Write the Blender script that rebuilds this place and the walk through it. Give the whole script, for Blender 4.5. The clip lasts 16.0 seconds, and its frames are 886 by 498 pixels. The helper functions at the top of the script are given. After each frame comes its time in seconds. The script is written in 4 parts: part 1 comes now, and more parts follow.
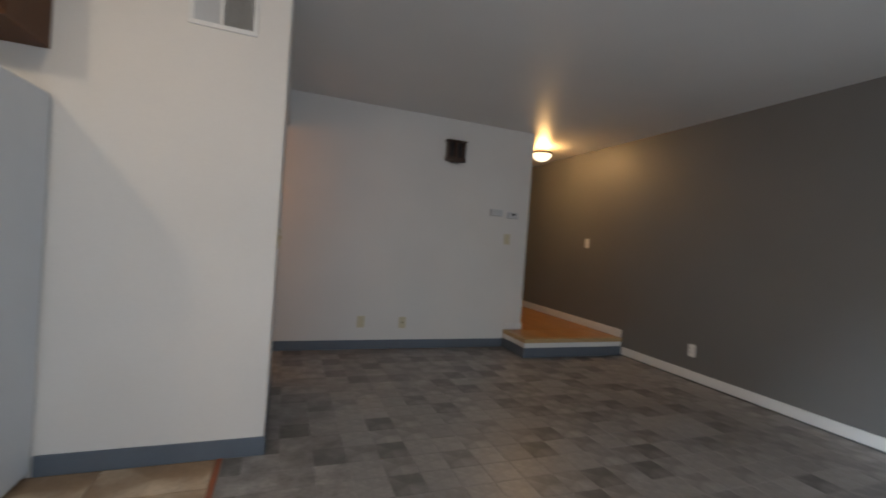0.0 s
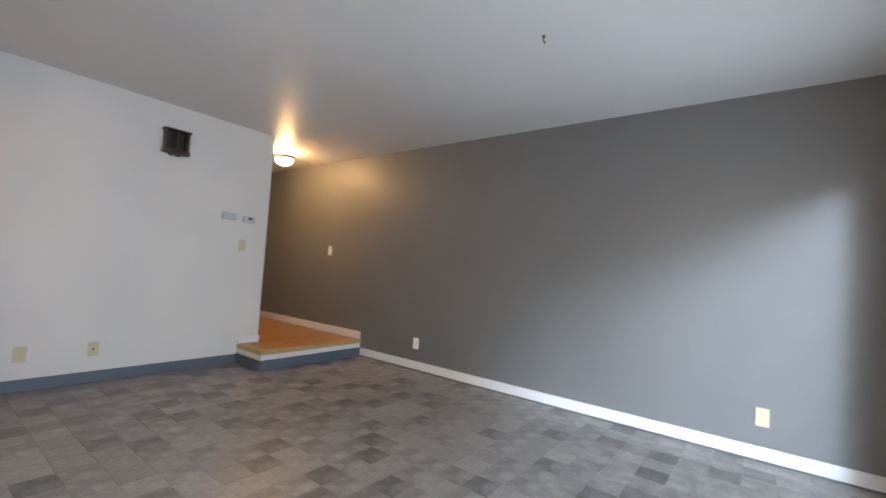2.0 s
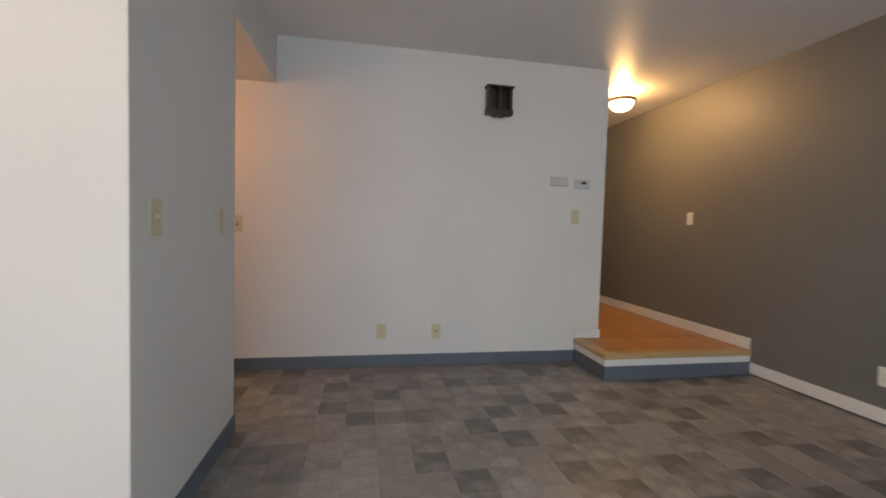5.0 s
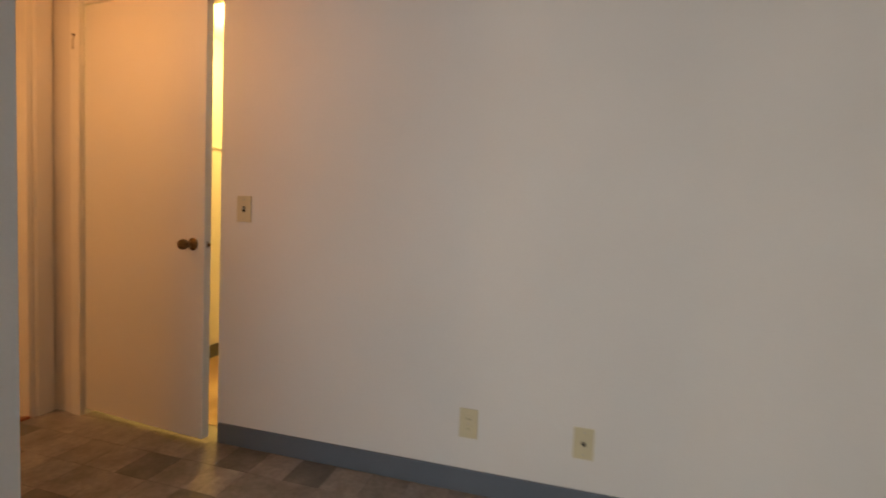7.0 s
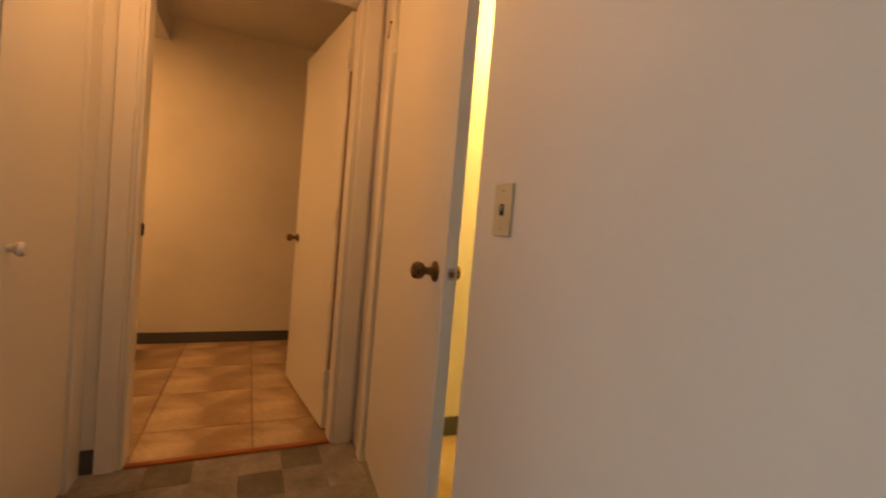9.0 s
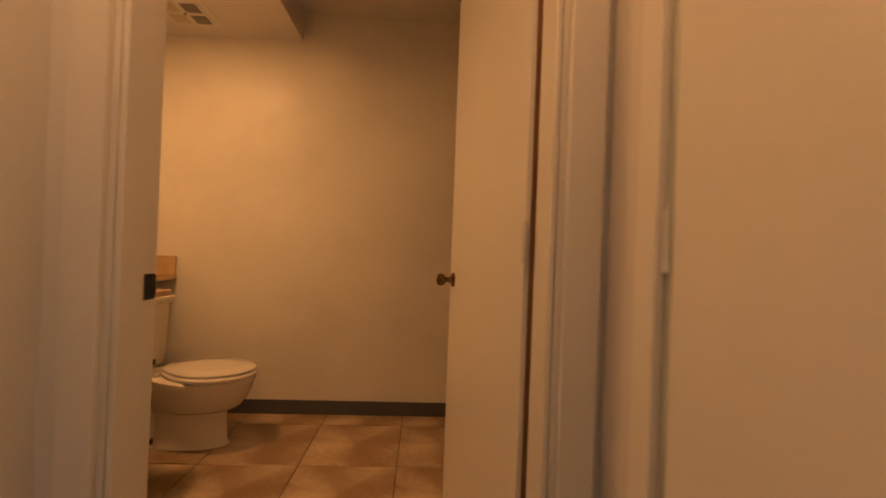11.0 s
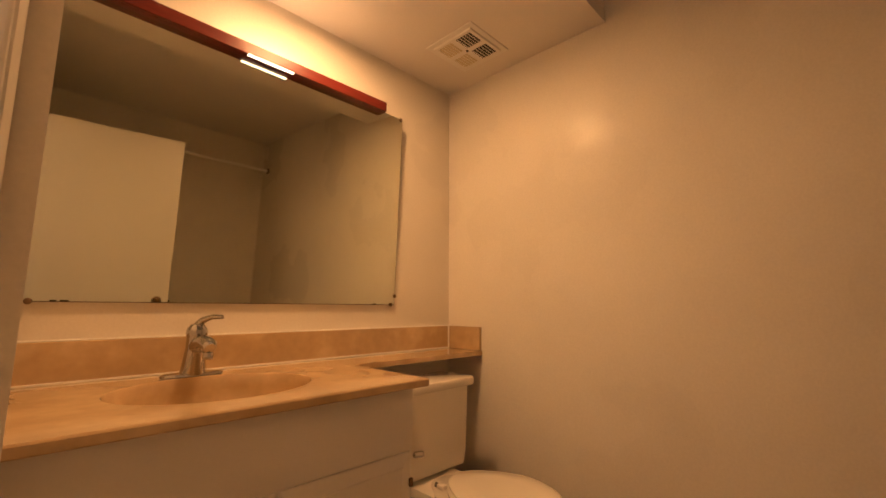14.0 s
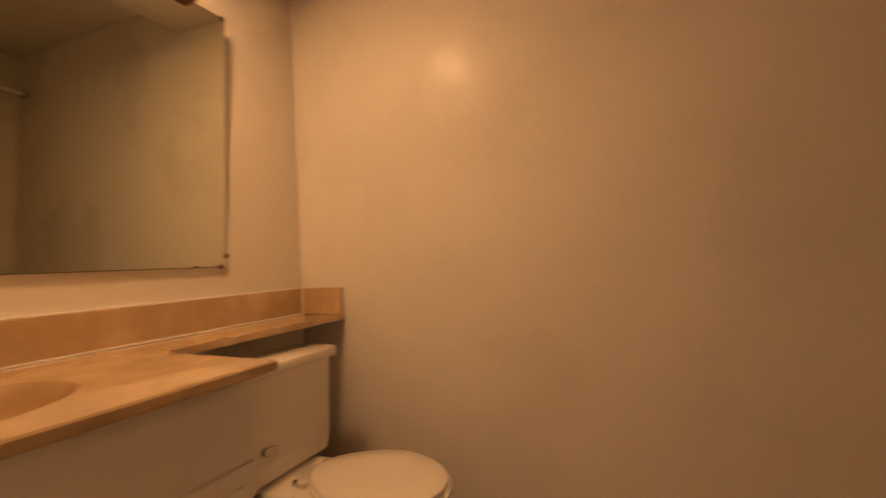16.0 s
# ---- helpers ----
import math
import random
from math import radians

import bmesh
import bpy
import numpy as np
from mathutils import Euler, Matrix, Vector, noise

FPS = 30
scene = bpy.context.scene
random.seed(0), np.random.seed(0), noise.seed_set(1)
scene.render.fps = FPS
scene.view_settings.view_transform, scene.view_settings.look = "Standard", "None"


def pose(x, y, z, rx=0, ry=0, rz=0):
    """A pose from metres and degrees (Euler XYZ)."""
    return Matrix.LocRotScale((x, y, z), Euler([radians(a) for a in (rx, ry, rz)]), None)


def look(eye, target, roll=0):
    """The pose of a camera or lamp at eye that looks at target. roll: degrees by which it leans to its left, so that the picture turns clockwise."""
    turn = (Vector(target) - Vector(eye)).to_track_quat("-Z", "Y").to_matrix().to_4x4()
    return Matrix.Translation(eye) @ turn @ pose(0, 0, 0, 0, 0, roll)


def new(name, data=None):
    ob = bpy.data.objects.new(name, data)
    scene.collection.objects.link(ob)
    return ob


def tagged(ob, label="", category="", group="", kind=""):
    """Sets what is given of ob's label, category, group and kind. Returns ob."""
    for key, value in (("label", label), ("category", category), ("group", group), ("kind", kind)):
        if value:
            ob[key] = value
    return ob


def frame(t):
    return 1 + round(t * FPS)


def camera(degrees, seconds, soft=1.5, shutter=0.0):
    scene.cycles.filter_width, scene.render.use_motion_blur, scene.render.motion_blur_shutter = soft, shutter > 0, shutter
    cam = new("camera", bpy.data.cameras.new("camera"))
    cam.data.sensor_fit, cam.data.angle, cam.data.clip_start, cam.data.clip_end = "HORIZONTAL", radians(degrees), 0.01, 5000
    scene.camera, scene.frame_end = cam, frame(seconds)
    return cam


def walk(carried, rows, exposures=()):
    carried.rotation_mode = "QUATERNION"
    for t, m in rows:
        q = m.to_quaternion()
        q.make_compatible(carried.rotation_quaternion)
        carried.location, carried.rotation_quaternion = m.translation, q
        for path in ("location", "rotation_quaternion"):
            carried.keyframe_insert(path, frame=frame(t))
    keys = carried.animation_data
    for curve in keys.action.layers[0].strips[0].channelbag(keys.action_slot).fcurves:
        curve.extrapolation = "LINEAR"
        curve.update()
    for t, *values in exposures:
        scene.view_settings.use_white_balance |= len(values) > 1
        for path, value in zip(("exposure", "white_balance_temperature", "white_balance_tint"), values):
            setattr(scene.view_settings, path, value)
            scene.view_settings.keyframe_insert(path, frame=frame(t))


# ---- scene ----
cam = camera(92.8, 16.0, soft=1.7, shutter=0.5)
PATH = [
    (0, (0.019, 0.092, 1.135), (0.717, 1.966, 1.101), 4.2),
    (0.5, (0.059, 0.057, 1.135), (1.125, 1.749, 1.105), 3.7),
    (1, (0.076, 0.049, 1.127), (1.403, 1.546, 1.115), 3.0),
    (1.5, (0.117, 0.010, 1.113), (1.589, 1.363, 1.157), 3.0),
    (2, (0.141, -0.026, 1.111), (1.724, 1.192, 1.204), 3.8),
    (2.5, (0.159, -0.051, 1.114), (1.810, 1.076, 1.184), 4.2),
    (3, (0.167, -0.056, 1.117), (1.813, 1.075, 1.206), 4.0),
    (3.5, (0.203, 0.010, 1.097), (1.677, 1.362, 1.081), 2.1),
    (4, (0.346, 0.218, 1.068), (1.530, 1.827, 0.976), 0.1),
    (4.2, (0.388, 0.373, 1.081), (1.312, 2.143, 0.967), 0.8),
    (6.3, (0.956, 2.130, 1.066), (1.055, 4.126, 0.987), 2.4),
    (6.5, (0.972, 2.299, 1.059), (0.974, 4.297, 0.989), 2.7),
    (7, (1.040, 2.706, 1.042), (0.545, 4.642, 0.935), 2.5),
    (7.5, (0.970, 3.110, 1.038), (0.068, 4.890, 0.889), 3.4),
    (8, (0.845, 3.440, 1.034), (-0.530, 4.886, 0.907), 4.7),
    (8.5, (0.703, 3.629, 1.012), (-0.914, 4.802, 0.914), 4.8),
    (9, (0.522, 3.785, 1.015), (-1.290, 4.628, 0.945), 4.9),
    (9.5, (0.297, 3.912, 1.022), (-1.653, 4.355, 1.032), 3.5),
    (11.8, (-1.136, 3.948, 1.024), (-3.108, 3.624, 0.946), 0.9),
    (12, (-1.247, 3.921, 1.023), (-3.162, 3.349, 0.953), 1.5),
    (12.5, (-1.451, 3.879, 1.013), (-3.144, 2.817, 0.953), 2.1),
    (13, (-1.508, 3.848, 1.016), (-3.042, 2.565, 1.051), 2.9),
    (13.5, (-1.533, 3.844, 1.021), (-3.002, 2.495, 1.171), 0.6),
    (13.6, (-1.533, 3.835, 1.026), (-3.006, 2.495, 1.217), 0.4),
    (14, (-1.546, 3.851, 1.035), (-2.967, 2.470, 1.307), 0.3),
    (14.5, (-1.556, 3.852, 1.029), (-2.973, 2.451, 1.205), 0.4),
    (15, (-1.567, 3.845, 1.025), (-3.029, 2.486, 1.154), 0.5),
    (15.5, (-1.625, 3.780, 1.024), (-3.209, 2.561, 1.108), -1.6),
    (16, (-1.766, 3.642, 1.017), (-3.582, 2.807, 1.082), -3.0),
]
walk(cam, [(t, look(eye, target, roll)) for t, eye, target, roll in PATH], [
    (0, -0.9, 6800, 10), (0.5, -0.48, 6700, 10), (1, -0.08, 6550, 10), (1.5, 0.2, 6480, 10), (2.2, 0.26, 6420, 10), (3.3, 0.19, 6420, 10), (4.2, -0.05, 6600, 10),
    (6.3, 0.0, 7500, 12), (7.5, -0.16, 8300, 12), (9.0, -0.12, 8600, 12), (9.6, -0.02, 8200, 12), (11.8, -0.4, 7000, 12), (12.8, 0.0, 6600, 10), (14.5, -0.07, 6400, 10), (16, -0.18, 6150, 10)])

# ---- world, sun, lamps ----
SUN_WAY = Vector((1.0, 0.48, -0.31)).normalized()
world = bpy.data.worlds.new("sky")
scene.world = world
world.use_nodes = True
sky = world.node_tree.nodes.new("ShaderNodeTexSky")
sky.sky_type = "NISHITA"
sky.sun_disc = False
sky.sun_elevation = radians(15.6)
sky.sun_rotation = radians(244)
world.node_tree.links.new(sky.outputs[0], world.node_tree.nodes["Background"].inputs[0])
world.node_tree.nodes["Background"].inputs[1].default_value = 0.12


def lamp(name, kind, m, power, colour, **more):
    data = bpy.data.lights.new(name, kind)
    data.energy, data.color = power, colour
    for key, value in more.items():
        if key == "angle":
            data.angle = value
        if key == "radius":
            data.shadow_soft_size = value
        if key == "size":
            data.shape, data.size, data.size_y = "RECTANGLE", value[0], value[1]
    ob = new(name, data)
    ob.matrix_world = m
    return ob


lamp("sunlight", "SUN", look((0, 0, 0), SUN_WAY), 3.1, (0.62, 0.80, 1.0), angle=radians(13))
lamp("window_skylight", "AREA", pose(1.05, -0.80, 1.05, 90, 0, 0), 46, (0.70, 0.84, 1.0), size=(4.3, 1.9))
lamp("hall_bulb", "POINT", pose(3.0, 4.74, 2.375), 36, (1.0, 0.58, 0.22), radius=0.05)
lamp("passage_bulb", "POINT", pose(-0.85, 3.62, 1.99), 9.5, (1.0, 0.44, 0.16), radius=0.08)
lamp("yellow_room_bulb", "POINT", pose(-0.95, 5.0, 2.1), 60, (1.0, 0.68, 0.20), radius=0.06)
lamp("kitchen_bulb", "POINT", pose(-1.58, 0.42, 2.37), 36, (1.0, 0.83, 0.62), radius=0.05)
lamp("dining_bulb", "POINT", pose(-0.82, 0.36, 2.36), 32, (1.0, 0.83, 0.62), radius=0.04)
lamp("vanity_uplight", "AREA", look((-2.165, 2.294, 1.985), (-2.165, 2.494, 2.785)), 1.0, (1.0, 0.50, 0.22), size=(0.30, 0.045))
lamp("soffit_bulb", "AREA", pose(-2.31, 2.66, 2.236), 17, (1.0, 0.49, 0.19), size=(0.13, 0.13))


# ---- materials ----
def mat(name, base, rough=0.5, metal=0.0, vary=0.06, scale=6.0, fine=120.0, bump=0.0, bump_scale=200.0,
        per_piece="", piece=0.0, second=None, second_at=0.5, second_scale=3.0, coat=0.0, stretch=None, dark_share=0.0, spec=0.5):
    m = bpy.data.materials.new(name)
    m.use_nodes = True
    nt = m.node_tree
    bsdf = nt.nodes["Principled BSDF"]
    bsdf.inputs["Roughness"].default_value = rough
    bsdf.inputs["Metallic"].default_value = metal
    bsdf.inputs["Specular IOR Level"].default_value = spec
    if coat:
        bsdf.inputs["Coat Weight"].default_value = coat
    co = nt.nodes.new("ShaderNodeTexCoord")
    vec = co.outputs["Object"]
    if stretch:
        mp = nt.nodes.new("ShaderNodeMapping")
        mp.inputs["Scale"].default_value = stretch
        nt.links.new(vec, mp.inputs[0])
        vec = mp.outputs[0]

    def tex(sc, detail=4.0):
        n = nt.nodes.new("ShaderNodeTexNoise")
        n.inputs["Scale"].default_value, n.inputs["Detail"].default_value = sc, detail
        nt.links.new(vec, n.inputs["Vector"])
        return n.outputs["Fac"]

    def mix(kind, fac, a, b):
        n = nt.nodes.new("ShaderNodeMix")
        n.data_type, n.blend_type = "RGBA", kind
        for sock, value in ((n.inputs[0], fac), (n.inputs[6], a), (n.inputs[7], b)):
            if hasattr(value, "node"):
                nt.links.new(value, sock)
            else:
                sock.default_value = value
        return n.outputs[2]

    def ramp(src, lo, hi, v0, v1):
        n = nt.nodes.new("ShaderNodeMapRange")
        n.inputs[1].default_value, n.inputs[2].default_value = lo, hi
        n.inputs[3].default_value, n.inputs[4].default_value = v0, v1
        nt.links.new(src, n.inputs[0])
        return n.outputs[0]

    col = (*base, 1)
    big = tex(scale)
    if second:
        col = mix("MIX", ramp(tex(second_scale, 6.0), second_at - 0.12, second_at + 0.12, 0.0, 1.0), col, (*second, 1))
    val = nt.nodes.new("ShaderNodeHueSaturation")
    nt.links.new(ramp(big, 0.3, 0.7, 1 - vary, 1 + vary), val.inputs["Value"])
    if hasattr(col, "node"):
        nt.links.new(col, val.inputs["Color"])
    else:
        val.inputs["Color"].default_value = col
    col = val.outputs[0]
    val2 = nt.nodes.new("ShaderNodeHueSaturation")
    nt.links.new(ramp(tex(fine), 0.3, 0.7, 1 - vary * 0.5, 1 + vary * 0.5), val2.inputs["Value"])
    nt.links.new(col, val2.inputs["Color"])
    col = val2.outputs[0]
    if per_piece:
        val3 = nt.nodes.new("ShaderNodeHueSaturation")
        if per_piece == "object":
            src = nt.nodes.new("ShaderNodeObjectInfo").outputs["Random"]
        else:
            src = nt.nodes.new("ShaderNodeNewGeometry").outputs["Random Per Island"]
        if dark_share:
            cr = nt.nodes.new("ShaderNodeValToRGB")
            cr.color_ramp.elements[0].color = (0.58, 0.58, 0.58, 1)
            cr.color_ramp.elements[1].color = (1.12, 1.12, 1.12, 1)
            for at, v in ((dark_share, 0.72), (dark_share + 0.02, 0.94)):
                cr.color_ramp.elements.new(at).color = (v, v, v, 1)
            nt.links.new(src, cr.inputs[0])
            nt.links.new(cr.outputs[0], val3.inputs["Value"])
        else:
            nt.links.new(ramp(src, 0, 1, 1 - piece, 1 + piece), val3.inputs["Value"])
        nt.links.new(col, val3.inputs["Color"])
        col = val3.outputs[0]
    nt.links.new(col, bsdf.inputs["Base Color"])
    nt.links.new(ramp(big, 0.3, 0.7, max(rough - 0.02, 0.01), min(rough + 0.02, 1)), bsdf.inputs["Roughness"])
    if bump:
        bp = nt.nodes.new("ShaderNodeBump")
        bp.inputs["Strength"].default_value = bump
        bp.inputs["Distance"].default_value = 0.002
        nt.links.new(tex(bump_scale, 3.0), bp.inputs["Height"])
        nt.links.new(bp.outputs[0], bsdf.inputs["Normal"])
    return m


def glow(name, colour, strength):
    m = bpy.data.materials.new(name)
    m.use_nodes = True
    bsdf = m.node_tree.nodes["Principled BSDF"]
    bsdf.inputs["Base Color"].default_value = (0.8, 0.78, 0.72, 1)
    bsdf.inputs["Emission Color"].default_value = (*colour, 1)
    bsdf.inputs["Emission Strength"].default_value = strength
    return m


WHITE = mat("white_wall_paint", (0.67, 0.64, 0.615), 0.55, vary=0.03, scale=1.6, bump=0.06, bump_scale=140)
CEIL = mat("ceiling_paint", (0.70, 0.672, 0.65), 0.45, vary=0.03, scale=1.3, bump=0.22, bump_scale=120)
GREY = mat("grey_wall_paint", (0.153, 0.150, 0.147), 0.5, vary=0.04, scale=1.4, bump=0.06, bump_scale=140)
GLOSS = mat("gloss_white_paint", (0.74, 0.72, 0.68), 0.34, vary=0.025, scale=1.5, bump=0.03, bump_scale=60)
BATHW = mat("bathroom_wall_paint", (0.74, 0.70, 0.63), 0.28, spec=0.15, vary=0.06, scale=1.6, bump=0.28, bump_scale=34)
TRIM = mat("white_trim_paint", (0.68, 0.67, 0.66), 0.35, vary=0.03, scale=4)
COVE = mat("grey_vinyl_cove_base", (0.105, 0.125, 0.155), 0.45, vary=0.06, scale=5)
COVEB = mat("dark_vinyl_cove_base", (0.075, 0.080, 0.090), 0.45, vary=0.06, scale=5)
def vinyl(name, base, second, src):
    return mat(name, base, 0.36, vary=0.28, scale=9, fine=50, bump=0.05, bump_scale=40, per_piece=src, piece=0.13,
               second=second, second_at=0.55, second_scale=7)


VINYL = vinyl("vinyl_tile_light", (0.275, 0.251, 0.238), (0.205, 0.187, 0.177), "object")
VINYLJ = vinyl("vinyl_tile_light_far", (0.275, 0.251, 0.238), (0.205, 0.187, 0.177), "island")
VINYLM = vinyl("vinyl_tile_middle", (0.208, 0.191, 0.181), (0.250, 0.229, 0.217), "object")
VINYLMJ = vinyl("vinyl_tile_middle_far", (0.208, 0.191, 0.181), (0.250, 0.229, 0.217), "island")
VINYLD = vinyl("vinyl_tile_dark", (0.122, 0.112, 0.107), (0.170, 0.157, 0.149), "object")
VINYLDJ = vinyl("vinyl_tile_dark_far", (0.122, 0.112, 0.107), (0.170, 0.157, 0.149), "island")
BED = mat("vinyl_floor_seam", (0.25, 0.23, 0.215), 0.6, vary=0.08)
STONE = mat("beige_stone_tile", (0.34, 0.225, 0.135), 0.30, vary=0.20, scale=4, fine=40, bump=0.15, bump_scale=40,
            per_piece="object", piece=0.08, second=(0.55, 0.44, 0.32), second_at=0.56, second_scale=3.2)
GROUT = mat("tile_grout", (0.20, 0.14, 0.09), 0.8, vary=0.1)
PLANK = mat("honey_wood_plank", (0.42, 0.20, 0.065), 0.35, vary=0.12, scale=5, fine=60, per_piece="object", piece=0.12,
            stretch=(14, 1.2, 6))
NOSE = mat("oak_nosing", (0.44, 0.29, 0.14), 0.4, vary=0.14, scale=6, fine=50, stretch=(1.5, 12, 12))
THRESH = mat("red_brown_threshold", (0.30, 0.085, 0.03), 0.4, vary=0.12, scale=8)
MARBLE = mat("cultured_marble", (0.53, 0.38, 0.215), 0.12, vary=0.12, scale=5, fine=30, coat=0.4,
             second=(0.62, 0.47, 0.28), second_at=0.58, second_scale=5)
CAULK = mat("white_caulk", (0.86, 0.84, 0.79), 0.4, vary=0.04, scale=20)
CERAMIC = mat("glazed_ceramic", (0.78, 0.74, 0.66), 0.10, vary=0.015, scale=3, coat=0.5)
CHROME = mat("chrome", (0.46, 0.45, 0.44), 0.05, 1.0, vary=0.02)
# the rod's line of reflected light, put into a white base colour
SATIN = mat("rod_gleam_white", (0.97, 0.96, 0.94), 0.25, 0.0, vary=0.02)
BRASS = mat("antique_brass", (0.21, 0.135, 0.068), 0.28, 1.0, vary=0.15, scale=30)
STEEL = mat("worn_steel", (0.45, 0.43, 0.40), 0.35, 1.0, vary=0.1, scale=30)
BRONZE = mat("bronze_ring", (0.16, 0.11, 0.07), 0.35, 1.0, vary=0.1, scale=20)
IVORY = mat("ivory_plastic", (0.56, 0.49, 0.33), 0.35, vary=0.03)
GREYPLASTIC = mat("grey_white_plastic", (0.50, 0.50, 0.51), 0.4, vary=0.03)
PLASTIC = mat("white_plastic", (0.74, 0.73, 0.71), 0.35, vary=0.02)
RUST = mat("rusty_metal", (0.13, 0.03, 0.02), 0.6, 0.3, vary=0.3, scale=80)
DARK = mat("dark_slot", (0.015, 0.013, 0.012), 0.6, vary=0.1)
DARKWOOD = mat("dark_stained_wood", (0.045, 0.022, 0.013), 0.4, vary=0.2, scale=10, stretch=(8, 8, 1))
OLDWOOD = mat("bare_wood_edge", (0.24, 0.115, 0.05), 0.5, vary=0.2, scale=6, stretch=(8, 8, 1))
CABWOOD = mat("brown_cabinet_wood", (0.105, 0.042, 0.017), 0.5, spec=0.2, vary=0.2, scale=6, stretch=(8, 8, 1))
REDWOOD = mat("red_brown_light_bar", (0.11, 0.013, 0.009), 0.3, vary=0.15, scale=10, stretch=(1, 8, 8))
FRIDGE = mat("pale_grey_enamel", (0.60, 0.62, 0.65), 0.35, vary=0.02, bump=0.1, bump_scale=300)
CONCRETE = mat("concrete", (0.36, 0.35, 0.33), 0.85, vary=0.12, scale=2, bump=0.4, bump_scale=60)
GRASS = mat("outdoor_ground", (0.11, 0.12, 0.07), 0.9, vary=0.2, scale=0.5)
MIRROR = mat("mirror_silver", (0.70, 0.72, 0.61), 0.015, 1.0, vary=0.0)
HALLGLASS = glow("lit_frosted_glass", (1.0, 0.84, 0.58), 4.5)
PASSGLASS = glow("lit_passage_glass", (1.0, 0.72, 0.40), 7.0)
TUBE = glow("lit_tube", (1.0, 0.80, 0.55), 4.0)
GLASS = bpy.data.materials.new("window_glass")
GLASS.use_nodes = True
gb = GLASS.node_tree.nodes["Principled BSDF"]
gb.inputs["Transmission Weight"].default_value, gb.inputs["Roughness"].default_value = 1.0, 0.0
gb.inputs["IOR"].default_value = 1.05


# ---- builders ----
def box(bm, x0, x1, y0, y1, z0, z1, bevel=0.0):
    vs = [bm.verts.new(c) for c in ((x0, y0, z0), (x1, y0, z0), (x1, y1, z0), (x0, y1, z0),
                                    (x0, y0, z1), (x1, y0, z1), (x1, y1, z1), (x0, y1, z1))]
    fs = [bm.faces.new([vs[i] for i in q]) for q in
          ((3, 2, 1, 0), (4, 5, 6, 7), (0, 1, 5, 4), (1, 2, 6, 5), (2, 3, 7, 6), (3, 0, 4, 7))]
    if bevel:
        es = list({e for f in fs for e in f.edges})
        bmesh.ops.bevel(bm, geom=es, offset=bevel, segments=2, profile=0.5, affect="EDGES")
    return bm


def lathe(bm, rings, axis="z", centre=(0, 0, 0), n=28, sx=1.0, sy=1.0):
    """Turn (radius, height) rings about an axis."""
    loops = []
    for r, h in rings:
        loop = []
        for i in range(n):
            a = 2 * math.pi * i / n
            u, v = r * math.cos(a) * sx, r * math.sin(a) * sy
            p = {"z": (u, v, h), "y": (u, h, v), "x": (h, u, v)}[axis]
            loop.append(bm.verts.new(Vector(p) + Vector(centre)))
        loops.append(loop)
    for a, b in zip(loops, loops[1:]):
        for i in range(n):
            bm.faces.new((a[i], a[(i + 1) % n], b[(i + 1) % n], b[i]))
    bm.faces.new(loops[0][::-1])
    bm.faces.new(loops[-1])
    bmesh.ops.recalc_face_normals(bm, faces=bm.faces)
    return bm


def loft(bm, loops):
    """Skin closed loops of equal length, ends capped."""
    vs = [[bm.verts.new(p) for p in loop] for loop in loops]
    n = len(vs[0])
    for a, b in zip(vs, vs[1:]):
        for i in range(n):
            bm.faces.new((a[i], a[(i + 1) % n], b[(i + 1) % n], b[i]))
    bm.faces.new(vs[0][::-1])
    bm.faces.new(vs[-1])
    bmesh.ops.recalc_face_normals(bm, faces=bm.faces)
    return bm


def tube(bm, pts, radii, n=14):
    """A round bar along points."""
    loops = []
    for i, p in enumerate(pts):
        d = (Vector(pts[min(i + 1, len(pts) - 1)]) - Vector(pts[max(i - 1, 0)])).normalized()
        side = d.orthogonal().normalized() if abs(d.z) > 0.9 else d.cross(Vector((0, 0, 1))).normalized()
        up = side.cross(d)
        r = radii[i] if hasattr(radii, "__len__") else radii
        loops.append([Vector(p) + r * (math.cos(a) * side + math.sin(a) * up)
                      for a in (2 * math.pi * k / n for k in range(n))])
    return loft(bm, loops)


def mesh_of(name, bm, material, smooth=False):
    me = bpy.data.meshes.new(name)
    bm.to_mesh(me)
    bm.free()
    me.materials.append(material)
    if smooth:
        for p in me.polygons:
            p.use_smooth = True
        me.set_sharp_from_angle(angle=radians(40))
    return me


def part(name, bm, material, parent, label="", smooth=False, m=None):
    ob = new(name, mesh_of(name, bm, material, smooth))
    ob.parent = parent
    if m is not None:
        ob.matrix_basis = m
    if label:
        ob["label"] = label
    return ob


def thing(name, label, category, m=None, group="", kind=""):
    ob = new(name)
    ob.empty_display_size = 0.05
    if m is not None:
        ob.matrix_basis = m
    return tagged(ob, label, category, group, kind)


def structure(name, boxes, material, label, bevel=0.0):
    bm = bmesh.new()
    for b in boxes:
        box(bm, *b, bevel=bevel)
    return tagged(new(name, mesh_of(name, bm, material)), label, name.split("_")[0], kind="structure")


def bx(*dims, bevel=0.0):
    return box(bmesh.new(), *dims, bevel=bevel)


H = 2.44
PY = 2.354          # kitchen face of the partition
